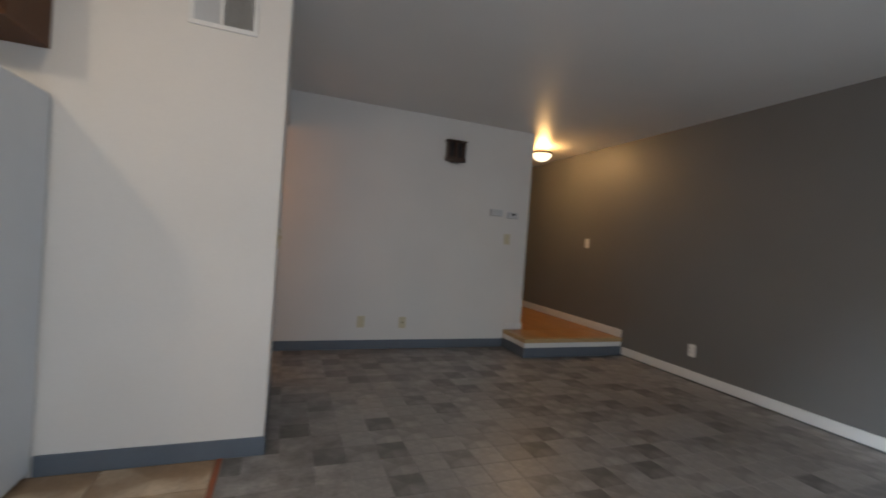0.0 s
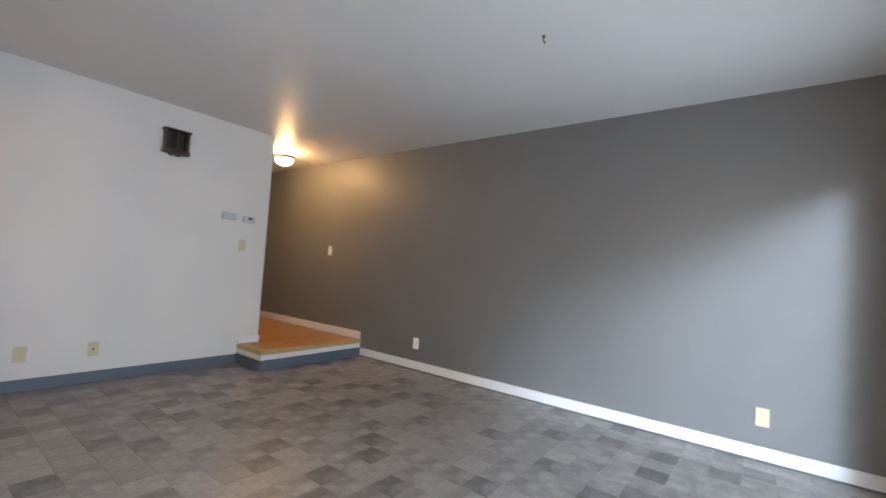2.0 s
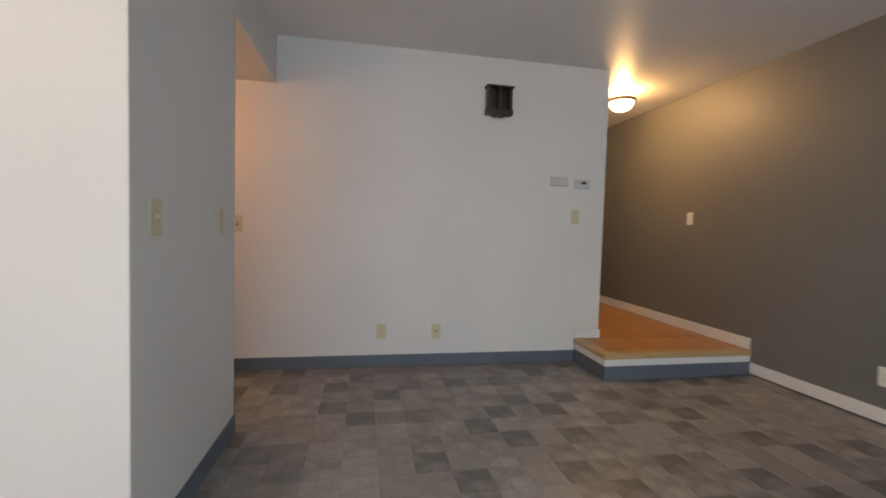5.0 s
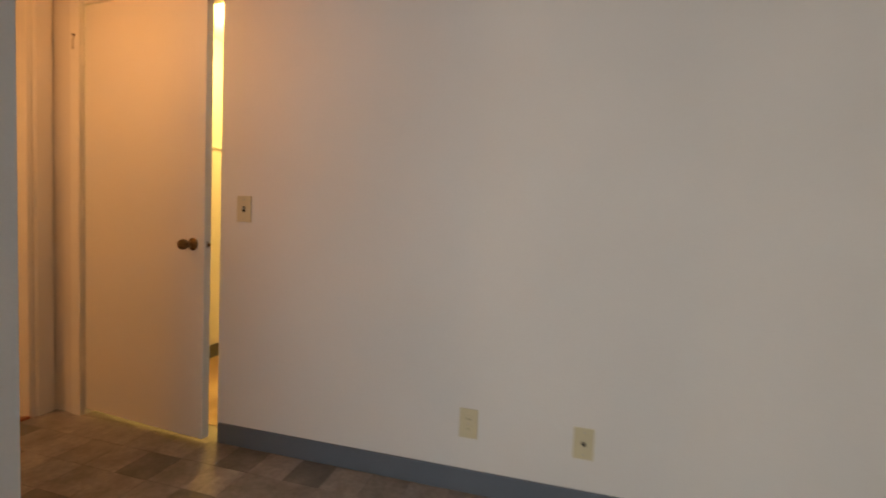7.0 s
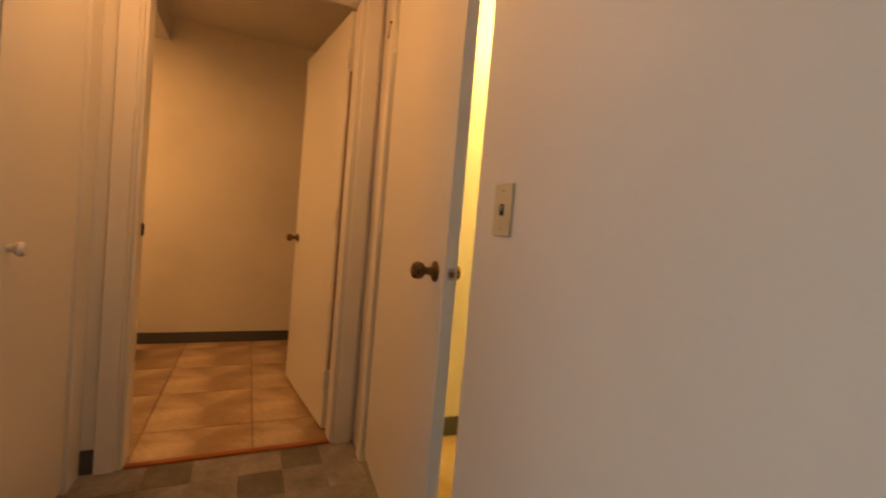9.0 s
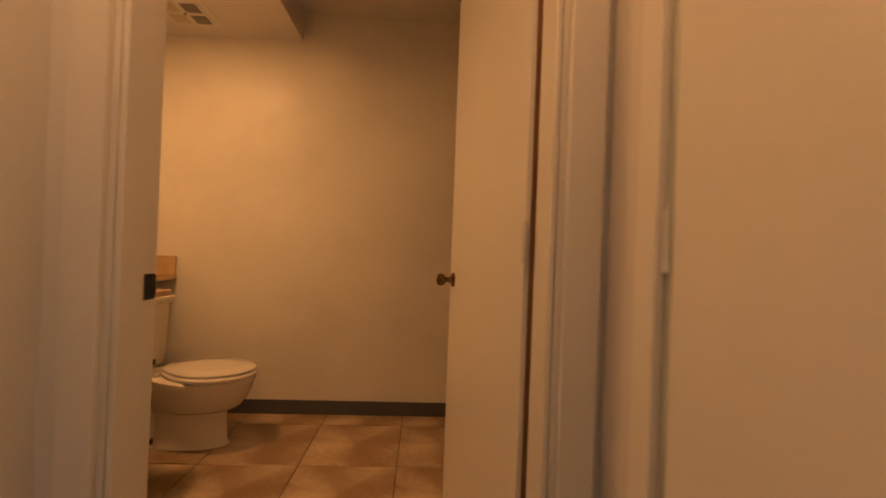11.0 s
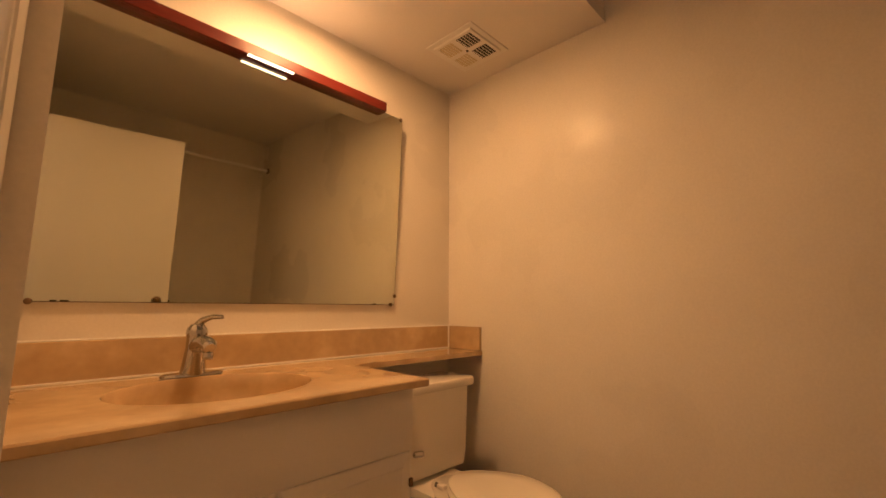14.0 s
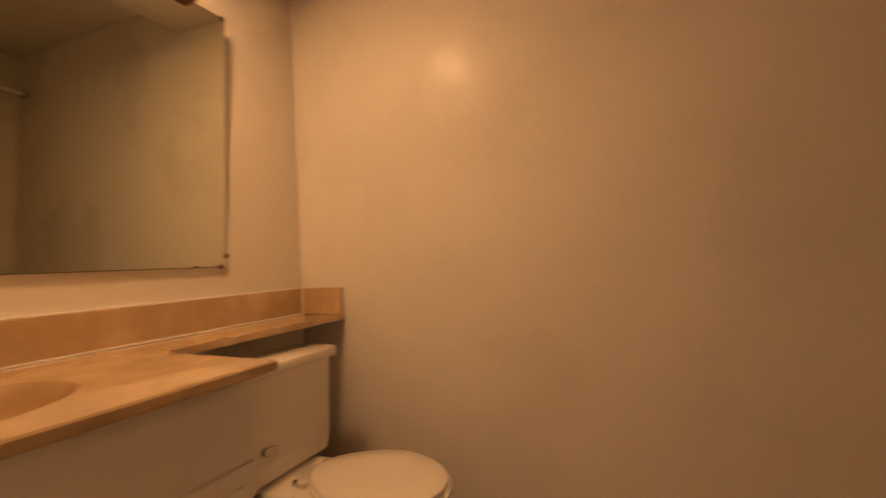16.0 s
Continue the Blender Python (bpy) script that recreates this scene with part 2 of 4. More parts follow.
# ---- structure: living room, hall, kitchen ----
structure("ground", [(-60, 60, -60, 60, -0.30, -0.14)], GRASS, "dull green outdoor ground around the building")
structure("patio_slab", [(-3.4, 3.9, -3.2, -0.76, -0.14, -0.03)], CONCRETE, "plain grey concrete patio slab outside the sliding door")
# added slab, out of view, that holds back daylight from above
structure("balcony_overhang", [(-3.4, 5.5, -1.30, -0.76, 2.40, 2.56)], CONCRETE, "unseen concrete slab added above the sliding door to limit daylight")
structure("wall_east", [(3.65, 3.77, -0.75, 7.5, -0.14, H)], GREY, "matte dark grey painted wall running into the hall")
structure("wall_north", [(-1.42, -1.225, 4.30, 4.42, 0, H), (-0.405, 2.60, 4.30, 4.42, 0, H), (-1.225, -0.405, 4.30, 4.42, 2.06, H)],
          WHITE, "off-white painted wall with a door opening")
structure("wall_hall_west", [(2.48, 2.60, 4.42, 7.38, 0, H)], WHITE, "off-white painted hall wall")
structure("wall_hall_end", [(2.48, 3.65, 7.38, 7.5, 0, H)], WHITE, "off-white painted wall closing the hall")
structure("wall_window", [(-3.42, -1.50, -0.75, -0.63, 0, H), (3.24, 3.65, -0.75, -0.63, 0, H), (-1.50, 3.24, -0.75, -0.63, 2.02, H)],
          WHITE, "off-white painted wall around a sliding glass door")
structure("wall_kitchen_west", [(-3.42, -3.30, -0.63, 2.15, 0, H)], WHITE, "off-white painted kitchen wall")
structure("wall_partition", [(-1.47, -0.125, PY, PY + 0.1, 0, H), (-0.125, -0.025, PY, 3.33, 0, H)],
          WHITE, "off-white painted partition with a free corner")
structure("wall_closet", [(-1.42, -1.30, 3.17, 3.27, 0, H), (-1.30, -0.125, 3.17, 3.27, 2.05, H)], GLOSS, "white painted wall over the closet doors")
structure("header_passage", [(-0.125, -0.025, 3.33, 4.30, 2.10, H)], WHITE, "off-white painted header over the passage")
structure("ceiling", [(-3.42, 3.77, -0.75, 7.5, H, H + 0.12)], CEIL, "white textured ceiling")
structure("ceiling_passage", [(-1.42, -0.125, 3.27, 4.30, 2.10, 2.16)], CEIL, "low white ceiling over the passage")

# ---- structure: bathroom and lit room ----
XW, YM = -3.24, 2.25
structure("wall_bath_west", [(XW - 0.12, XW, 2.15, 5.1, 0, H)], BATHW, "cream painted bathroom wall, slightly glossy")
structure("wall_bath_mirror", [(XW, -1.47, 2.15, YM, 0, H)], BATHW, "cream painted bathroom wall behind the mirror")
structure("wall_bath_east", [(-1.56, -1.47, YM, 3.17, 0, H)], BATHW, "cream painted bathroom wall beside the vanity")
structure("wall_bath_door", [(-1.53, -1.42, 3.17, 3.39, 0, H), (-1.53, -1.42, 4.20, 5.1, 0, H), (-1.53, -1.42, 3.39, 4.20, 2.05, H)],
          GLOSS, "white painted wall around the bathroom door")
structure("wall_bath_north", [(XW, -1.53, 4.98, 5.1, 0, H)], BATHW, "cream painted wall behind the bath alcove")
structure("ceiling_bath_low", [(XW, -1.47, YM, 3.18, 2.265, 2.438)], CEIL, "dropped white ceiling over the vanity")
structure("wall_lit_room", [(-1.42, 0.70, 6.0, 6.1, 0, H), (0.60, 0.70, 4.42, 6.0, 0, H), (-1.416, -1.34, 4.42, 6.0, 0, H)],
          WHITE, "cream wall of a brightly lit side room")
structure("ceiling_lit_room", [(-1.34, 0.60, 4.42, 6.0, 2.30, 2.36)], CEIL, "ceiling of the lit side room")

# ---- baseboards and trims ----
def cove(name, x0, x1, y0, y1, material=COVE, top=0.095, label="grey vinyl cove base along the wall", z0=0.002):
    return structure(name, [(x0, x1, y0, y1, z0, top)], material, label, bevel=0.0025)


cove("baseboard_north", -0.40, 2.385, 4.291, 4.30)
cove("baseboard_partition_front", -0.935, -0.017, PY - 0.009, PY)
cove("baseboard_partition_side", -0.025, -0.016, PY, 3.33)
cove("baseboard_door_stub", -1.42, -1.411, 3.27, 3.312, COVEB)
cove("baseboard_bath_west", XW, XW + 0.009, 2.30, 4.98, COVEB, 0.088, "dark grey vinyl cove base along the bathroom wall")
structure("trim_wall_seam", [(XW - 0.001, XW + 0.0012, 2.46, 4.1, 0.592, 0.5945)], BATHW, "faint horizontal seam in the bathroom wall paint")
structure("trim_lit_room_rail", [(-1.34, -1.326, 5.0, 6.0, 1.53, 1.555)], TRIM, "thin white rail along the lit side room wall", 0.003)
cove("baseboard_lit_room", -1.34, -1.331, 4.42, 6.0, COVEB, 0.10, "dark vinyl cove base in the lit room")
cove("baseboard_east", 3.637, 3.65, -0.63, 3.83, TRIM, 0.100, "white painted wooden baseboard on the grey wall", 0.016)
cove("baseboard_hall", 3.637, 3.65, 3.838, 7.38, TRIM, 0.288, "white painted wooden baseboard along the raised hall", 0.198)
cove("baseboard_window", 3.33, 3.637, -0.63, -0.617, TRIM, 0.118, "white painted wooden baseboard beside the sliding door", 0.012)
cove("baseboard_step_return", 2.385, 2.612, 4.287, 4.30, TRIM, 0.268, "short white baseboard above the step", 0.198)

# ---- floors: beds under the pieces ----
structure("floor_living", [(-0.215, 3.65, -0.75, 4.42, -0.10, 0.0), (-1.43, -0.215, PY + 0.1, 4.42, -0.10, 0.0)], BED,
          "grey mottled vinyl tile floor")
structure("floor_kitchen", [(-3.42, -0.225, -0.75, PY + 0.1, -0.10, -0.001)], GROUT, "beige stone-look kitchen tile floor")
structure("floor_bath", [(XW - 0.1, -1.43, 2.15, 5.1, -0.10, 0.0)], GROUT, "beige-brown stone-look bathroom tile floor")
structure("floor_lit_room", [(-1.43, 0.70, 4.42, 6.1, -0.10, 0.004)], STONE, "tan floor of the lit side room")
structure("floor_hall", [(2.49, 3.65, 4.30, 7.5, -0.14, 0.186), (2.41, 3.65, 3.86, 4.30, -0.14, 0.186)], NOSE, "honey-coloured wood plank hall floor")
structure("trim_kitchen_strip", [(-0.228, -0.205, -0.63, PY - 0.01, -0.001, 0.008)], THRESH, "thin red-brown strip between tile and vinyl", 0.002)
structure("trim_bath_threshold", [(-1.445, -1.415, 3.405, 4.19, 0.0, 0.011)], THRESH, "thin red-brown strip under the bathroom door", 0.002)


def step():
    s = thing("hall_step", "low hall step with oak nosing, white riser band and grey base", "step", kind="structure")
    part("nosing_front", bx(2.372, 3.648, 3.818, 3.905, 0.156, 0.199, bevel=0.006), NOSE, s)
    part("nosing_side", bx(2.372, 2.455, 3.907, 4.287, 0.156, 0.1985, bevel=0.006), NOSE, s)
    part("riser_front", bx(2.385, 3.648, 3.832, 3.855, 0.0, 0.155), TRIM, s, "white painted riser")
    part("riser_side", bx(2.385, 2.408, 3.856, 4.298, 0.0, 0.155), TRIM, s, "white painted riser")
    part("base_front", bx(2.376, 3.648, 3.823, 3.832, 0.002, 0.105, bevel=0.002), COVE, s, "grey vinyl base")
    part("base_side", bx(2.376, 2.385, 3.833, 4.298, 0.002, 0.105, bevel=0.002), COVE, s, "grey vinyl base")


step()


# ---- sliding glass door ----
def sliding_door():
    d = thing("door_sliding", "white-framed sliding glass patio door, closed", "sliding door", kind="structure")
    x0, x1, top = -1.50, 3.24, 2.02
    for name, dims in (("casing_side", (x1, x1 + 0.075, -0.63, -0.612, 0.0, top + 0.075)), ("casing_side", (x0 - 0.075, x0, -0.63, -0.612, 0.0, top + 0.075)),
                       ("casing_top", (x0, x1, -0.63, -0.612, top, top + 0.075)),
                       ("jamb", (x1 - 0.03, x1 - 0.001, -0.745, -0.632, 0.0, top)), ("jamb", (x0 + 0.001, x0 + 0.03, -0.745, -0.632, 0.0, top)),
                       ("head", (x0 + 0.03, x1 - 0.03, -0.745, -0.632, top - 0.03, top)), ("track", (x0 + 0.03, x1 - 0.03, -0.745, -0.632, 0.0, 0.025))):
        part(name, bx(*dims, bevel=0.004), TRIM, d)
    xm = 0.45
    for a, b, y in ((x0 + 0.032, xm + 0.03, -0.72), (xm - 0.03, x1 - 0.032, -0.675)):
        panel = part("sash", bx(a, a + 0.06, y, y + 0.035, 0.026, top - 0.031, bevel=0.003), TRIM, d)
        for dims in ((b - 0.06, b, y, y + 0.035, 0.026, top - 0.031), (a + 0.06, b - 0.06, y, y + 0.035, 0.026, 0.11),
                     (a + 0.06, b - 0.06, y, y + 0.035, top - 0.1, top - 0.031)):
            part("rail", bx(*dims, bevel=0.003), TRIM, panel)
        g = part("pane", bx(a + 0.06, b - 0.06, y + 0.014, y + 0.020, 0.11, top - 0.1), GLASS, panel)
        g.visible_shadow = False


sliding_door()


# ---- doors ----
def knob_set(parent, x, z, side, m=None):
    """A round knob on a rose; side is the face's outward y direction."""
    bm = lathe(bmesh.new(), [(0.0315, 0.0), (0.0325, 0.004), (0.026, 0.010), (0.014, 0.014), (0.011, 0.030), (0.013, 0.036), (0.022, 0.042),
                             (0.0265, 0.052), (0.0265, 0.062), (0.022, 0.072), (0.012, 0.0765), (0.001, 0.077)], "y", n=24)
    if side < 0:
        bmesh.ops.scale(bm, vec=(1, -1, 1), verts=bm.verts)
        bmesh.ops.reverse_faces(bm, faces=bm.faces)
    return part("door_knob", bm, BRASS, parent, "antique brass door knob", True, pose(x, 0, z) @ Matrix.Scale(0.88, 4))


def door_leaf(name, width, height, m, label, gap, material=GLOSS):
    """A flush leaf: hinge line at the origin, leaf along +x, thickness towards +y."""
    d = thing(name, label, "door", m, kind="structure")
    part("leaf", bx(0.002, width, 0.0, 0.035, gap, height, bevel=0.002), material, d)
    knob_set(d, width - 0.065, 0.915, -1)
    k = knob_set(d, width - 0.065, 0.915, 1)
    k.matrix_basis = pose(width - 0.065, 0.035, 0.915) @ Matrix.Diagonal((0.8, 0.42, 0.8, 1))
    part("latch_plate", bx(width, width + 0.0015, 0.010, 0.026, 0.900, 0.930), STEEL, d, "steel latch plate")
    part("latch_bolt", bx(width + 0.0015, width + 0.012, 0.012, 0.023, 0.908, 0.922, bevel=0.002), BRASS, d, "brass latch bolt")
    for z in (0.26, 1.05, 1.80):
        part("hinge", lathe(bmesh.new(), [(0.006, -0.045), (0.006, 0.045)], "z", (-0.004, -0.005, z), 10), material, d, "painted hinge barrel")
    return d


door_leaf("door_side_room", 0.786, 2.035, pose(-1.219, 4.303, 0, 0, 0, -4.6), "white flush door standing slightly ajar, brass knob", 0.035)
bath_door = door_leaf("door_bathroom", 0.795, 2.03, pose(-1.536, 4.168, 0, 0, 0, -172.5) @ Matrix.Diagonal((1, -1, 1, 1)), "white flush bathroom door standing wide open, brass knob", 0.018)
part("hinge_edge", bx(-0.0005, 0.0022, 0.012, 0.033, 0.31, 1.75), OLDWOOD, bath_door, "bare brown wood edge")


def frame_trim(name, label, dims):
    f = thing(name, label, "door frame", kind="structure")
    for n, d in dims:
        part(n, bx(*d, bevel=0.003), GLOSS, f)
    return f


frame_trim("frame_side_room", "white painted door frame around the ajar door", [
    ("jamb", (-1.2245, -1.2215, 4.345, 4.418, 0, 2.058)), ("jamb", (-0.4085, -0.4055, 4.302, 4.418, 0, 2.058)),
    ("stop", (-0.421, -0.4088, 4.345, 4.38, 0, 2.04)), ("head", (-1.2215, -0.4088, 4.302, 4.418, 2.045, 2.059)),
    ("casing", (-1.287, -1.227, 4.284, 4.299, 0, 2.095))])
frame_trim("frame_bathroom", "white painted door frame at the bathroom", [
    ("casing", (-1.419, -1.402, 3.315, 3.378, 0, 2.095)), ("casing", (-1.419, -1.402, 4.212, 4.282, 0, 2.095)),
    ("casing_head", (-1.419, -1.402, 3.378, 4.212, 2.038, 2.095)),
    ("jamb", (-1.528, -1.421, 3.391, 3.403, 0, 2.048)), ("jamb", (-1.528, -1.421, 4.187, 4.199, 0, 2.048)),
    ("head", (-1.528, -1.421, 3.403, 4.187, 2.036, 2.049))])


def closet_doors():
    c = thing("closet_door_pair", "pair of white flush closet doors, closed, with small white knobs", "closet door", kind="structure")
    for x0, x1, k in ((-1.297, -0.767, -0.85), (-0.757, -0.13, -0.68)):
        leaf = part("leaf", bx(x0, x1, 3.225, 3.258, 0.02, 2.03, bevel=0.003), GLOSS, c)
        part("edge_strip", bx(x1 - 0.05 if x0 < -1 else x0, x1 if x0 < -1 else x0 + 0.05, 3.2585, 3.264, 0.02, 2.03, bevel=0.002), GLOSS, leaf)
        part("closet_knob", lathe(bmesh.new(), [(0.010, 0), (0.009, 0.012), (0.017, 0.018), (0.019, 0.026), (0.014, 0.034), (0.002, 0.036)],
                                  "y", (k, 3.259, 0.89), 18), PLASTIC, leaf, "small white knob", True)


closet_doors()


# ---- small wall fittings ----
def plate(name, label, category, m, kind, group=""):
    """A cover plate on the wall: local x across, z up, y out of the wall towards -y."""
    t = thing(name, label, category, m, group)
    colour = PLASTIC if kind.startswith("w") else IVORY
    part("cover_plate", bx(-0.036, 0.036, -0.006, 0.0, -0.058, 0.058, bevel=0.002), colour, t)
    if "outlet" in kind:
        for z in (-0.02, 0.02):
            s = part("socket", bx(-0.016, 0.016, -0.0085, -0.006, z - 0.0135, z + 0.0135, bevel=0.001), colour, t)
            for x in (-0.006, 0.006):
                part("slot", bx(x - 0.001, x + 0.001, -0.009, -0.0084, z - 0.005, z + 0.005), DARK, s)
    elif "jack" in kind:
        part("socket", lathe(bmesh.new(), [(0.008, 0.0), (0.007, -0.006), (0.003, -0.007)], "y", (0, -0.006, 0), 14), DARK, t, "round dark jack")
    else:
        part("toggle_frame", bx(-0.007, 0.007, -0.0075, -0.006, -0.0125, 0.0125), DARK if "dark" in kind else colour, t)
        part("toggle", bx(-0.004, 0.004, -0.018, -0.0075, -0.002, 0.009, bevel=0.001), colour, t)
    for z in (-0.042, 0.042) if "outlet" not in kind else (0.0,):
        part("screw", lathe(bmesh.new(), [(0.003, -0.006), (0.0025, -0.0075)], "y", (0, 0, z), 8), STEEL, t)
    return t


plate("wall_outlet", "ivory outlet plate low on the white wall", "outlet", pose(0.767, 4.30, 0.279), "outlet", "ivory low plates")
plate("wall_jack", "ivory cable jack plate low on the white wall", "outlet", pose(1.195, 4.30, 0.272), "jack", "ivory low plates")
plate("light_switch", "ivory switch plate beside the ajar door", "switch", pose(-0.28, 4.30, 1.08), "switch dark")
plate("light_switch", "ivory switch plate under the thermostat", "switch", pose(2.342, 4.30, 1.216), "switch")
plate("light_switch", "ivory switch plate on the partition near its corner", "switch", pose(-0.025, 2.50, 1.09, 0, 0, 90), "switch")
plate("light_switch", "ivory switch plate on the partition beside the passage", "switch", pose(-0.025, 3.11, 1.085, 0, 0, 90), "switch")
plate("light_switch", "white switch plate on the grey hall wall", "switch", pose(3.65, 4.545, 1.25, 0, 0, -90), "w switch")
plate("wall_outlet", "white outlet plate near the step on the grey wall", "outlet", pose(3.65, 2.955, 0.288, 0, 0, -90), "w outlet")
plate("wall_outlet", "ivory outlet plate near the window on the grey wall", "outlet", pose(3.65, -0.028, 0.287, 0, 0, -90), "outlet")


def thermostat():
    t = thing("thermostat", "grey-white thermostat with a dark display on the white wall", "thermostat", pose(2.385, 4.30, 1.486))
    part("body", bx(-0.066, 0.066, -0.026, 0, -0.035, 0.035, bevel=0.008), GREYPLASTIC, t)
    part("display", bx(-0.012, 0.030, -0.0275, -0.026, 0.000, 0.020), DARK, t, "small dark display")
    part("foot", bx(-0.058, 0.058, -0.030, -0.026, -0.033, -0.022, bevel=0.002), GREYPLASTIC, t)
    c = thing("door_chime", "grey-white rectangular chime box on the white wall", "chime", pose(2.181, 4.30, 1.50))
    part("body", bx(-0.072, 0.072, -0.030, 0, -0.036, 0.036, bevel=0.005), GREYPLASTIC, c)
    part("grille", bx(0.018, 0.05, -0.0315, -0.030, 0.008, 0.014), STEEL, c, "small grey slot")


thermostat()


def wooden_box():
    """A dark wooden wall box with two tall openings, a moulded cap and a scalloped apron."""
    w = thing("wall_chime_box", "dark stained wooden wall box with two tall openings", "wall box", pose(1.636, 4.30, 2.09))
    part("back", bx(-0.096, 0.096, -0.012, -0.001, -0.10, 0.105), DARK, w)
    for x in (-0.088, 0.0, 0.088):
        part("stile", bx(x - 0.012, x + 0.012, -0.075, -0.012, -0.075, 0.103, bevel=0.003), DARKWOOD, w)
    part("cap", bx(-0.112, 0.112, -0.088, -0.001, 0.103, 0.117, bevel=0.004), DARKWOOD, w)
    bm = bmesh.new()
    n = 20
    top, low = [], []
    for i in range(n + 1):
        u = -1 + 2 * i / n
        top.append((0.106 * u, -0.064))
        low.append((0.106 * u, -0.096 - 0.022 * (0.5 + 0.5 * math.cos(math.pi * u)) + 0.006 * math.cos(3 * math.pi * u)))
    for y0, y1 in ((-0.082, -0.012),):
        a = [bm.verts.new((x, y0, z)) for x, z in top + low[::-1]]
        b = [bm.verts.new((x, y1, z)) for x, z in top + low[::-1]]
        k = len(a)
        for i in range(n):
            bm.faces.new((a[i], a[k - 1 - i], a[k - 2 - i], a[i + 1]))
        for i in range(k):
            bm.faces.new((a[i], a[(i + 1) % k], b[(i + 1) % k], b[i]))
    bmesh.ops.recalc_face_normals(bm, faces=bm.faces)
    part("apron", bm, DARKWOOD, w)


wooden_box()


def air_grille():
    g = thing("return_air_grille", "white metal air grille high on the partition", "vent", pose(-0.318, PY, 2.17))
    w, h, f = 0.147, 0.118, 0.022
    for dims in ((-w, w, -0.008, 0, -h, -h + f), (-w, w, -0.008, 0, h - f, h), (-w, -w + f, -0.008, 0, -h + f, h - f), (w - f, w, -0.008, 0, -h + f, h - f)):
        part("frame", bx(*dims, bevel=0.002), TRIM, g)
    part("divider", bx(-0.018, -0.002, -0.007, 0, -h + f, h - f), TRIM, g)
    part("backing", bx(-w + f, w - f, -0.0015, -0.0005, -h + f, h - f), DARK, g)
    for k in range(11):
        x = 0.004 + k * 0.0112
        bm = bx(-0.0011, 0.0011, -0.006, 0.004, -h + f, h - f)
        part("slat", bm, TRIM, g, m=pose(x, -0.0015, 0, 0, 0, 28))
        bm = bx(-0.0011, 0.0011, -0.006, 0.004, -h + f, h - f)
        part("slat", bm, GREYPLASTIC, g, m=pose(-0.122 + k * 0.0098, -0.0015, 0, 0, 0, -70))


air_grille()


def dome_light(name, label, m, glass, r, deep=0.5, plate=0.0):
    """A flush ceiling dome: ring against the ceiling and frosted bowl below."""
    d = thing(name, label, "ceiling light", m)
    part("canopy", lathe(bmesh.new(), [(r * 0.45, 0.0), (r * 0.45, -0.008), (r * 0.2, -0.02), (0.006, -0.022)], "z", n=28), BRONZE, d, smooth=True)
    # plate: radius of an added disc that blocks light towards the ceiling
    if plate:
        part("reflector", lathe(bmesh.new(), [(plate * 0.97, -0.052), (plate, -0.058), (plate * 0.98, -0.064)], "z", n=32), PLASTIC, d, "unseen white disc added to keep lamp light off the ceiling", True)
    part("stem", lathe(bmesh.new(), [(0.005, -0.02), (0.005, -0.10)], "z", n=10), BRONZE, d)
    part("ring", lathe(bmesh.new(), [(r * 0.96, -0.080), (r * 1.06, -0.078), (r * 1.12, -0.086), (r * 1.09, -0.102), (r * 0.97, -0.104)], "z", n=36), BRONZE, d, "bronze rim", True).visible_shadow = False
    rings = [(r * 0.95 * math.cos(a), -0.100 - deep * r * math.sin(a)) for a in (0, 0.25, 0.5, 0.75, 1.0, 1.25, 1.45, 1.56)]
    bowl = part("bowl", lathe(bmesh.new(), rings, "z", n=36), glass, d, "lit frosted glass bowl", True)
    bowl.visible_shadow = False
    part("finial", lathe(bmesh.new(), [(0.004, -0.10 - deep * r), (0.008, -0.106 - deep * r), (0.002, -0.114 - deep * r)], "z", n=12), BRONZE, d, smooth=True)


dome_light("hall_ceiling_light", "lit frosted dome light with a bronze rim on the hall ceiling", pose(3.0, 4.74, H), HALLGLASS, 0.120, 0.78)
dome_light("passage_ceiling_light", "small lit frosted dome light on the low passage ceiling", pose(-0.85, 3.62, 2.10), PASSGLASS, 0.10)
dome_light("kitchen_ceiling_light", "lit frosted dome light on the kitchen ceiling", pose(-1.58, 0.42, H), PASSGLASS, 0.13)
dome_light("dining_ceiling_light", "lit frosted dome light on the ceiling beside the kitchen", pose(-0.82, 0.36, H), PASSGLASS, 0.11)

hook = thing("ceiling_hook", "small dark screw hook in the ceiling", "hook", pose(2.251, 0.99, H))
part("shank", tube(bmesh.new(), [(0, 0, 0), (0, 0, -0.022), (0.006, 0, -0.032), (0.016, 0, -0.036), (0.022, 0, -0.028), (0.022, 0, -0.018)], 0.0028, 8), BRONZE, hook)
part("collar", lathe(bmesh.new(), [(0.011, 0.0), (0.009, -0.006), (0.004, -0.007)], "z", n=14), BRONZE, hook)


latch_hook = thing("door_hook", "small dark wire hook on the frame beside the ajar door", "hook", pose(-1.257, 4.284, 1.86))
part("wire", tube(bmesh.new(), [(0, -0.004, 0.030), (0, -0.007, 0.0), (0, -0.007, -0.030), (0.003, -0.010, -0.038), (0.006, -0.014, -0.034)], 0.0018, 8), BRONZE, latch_hook)
part("screw_eye", lathe(bmesh.new(), [(0.005, 0.0), (0.005, -0.004), (0.003, -0.010), (0.001, -0.011)], "y", (0, 0, 0.032), 10), BRONZE, latch_hook)


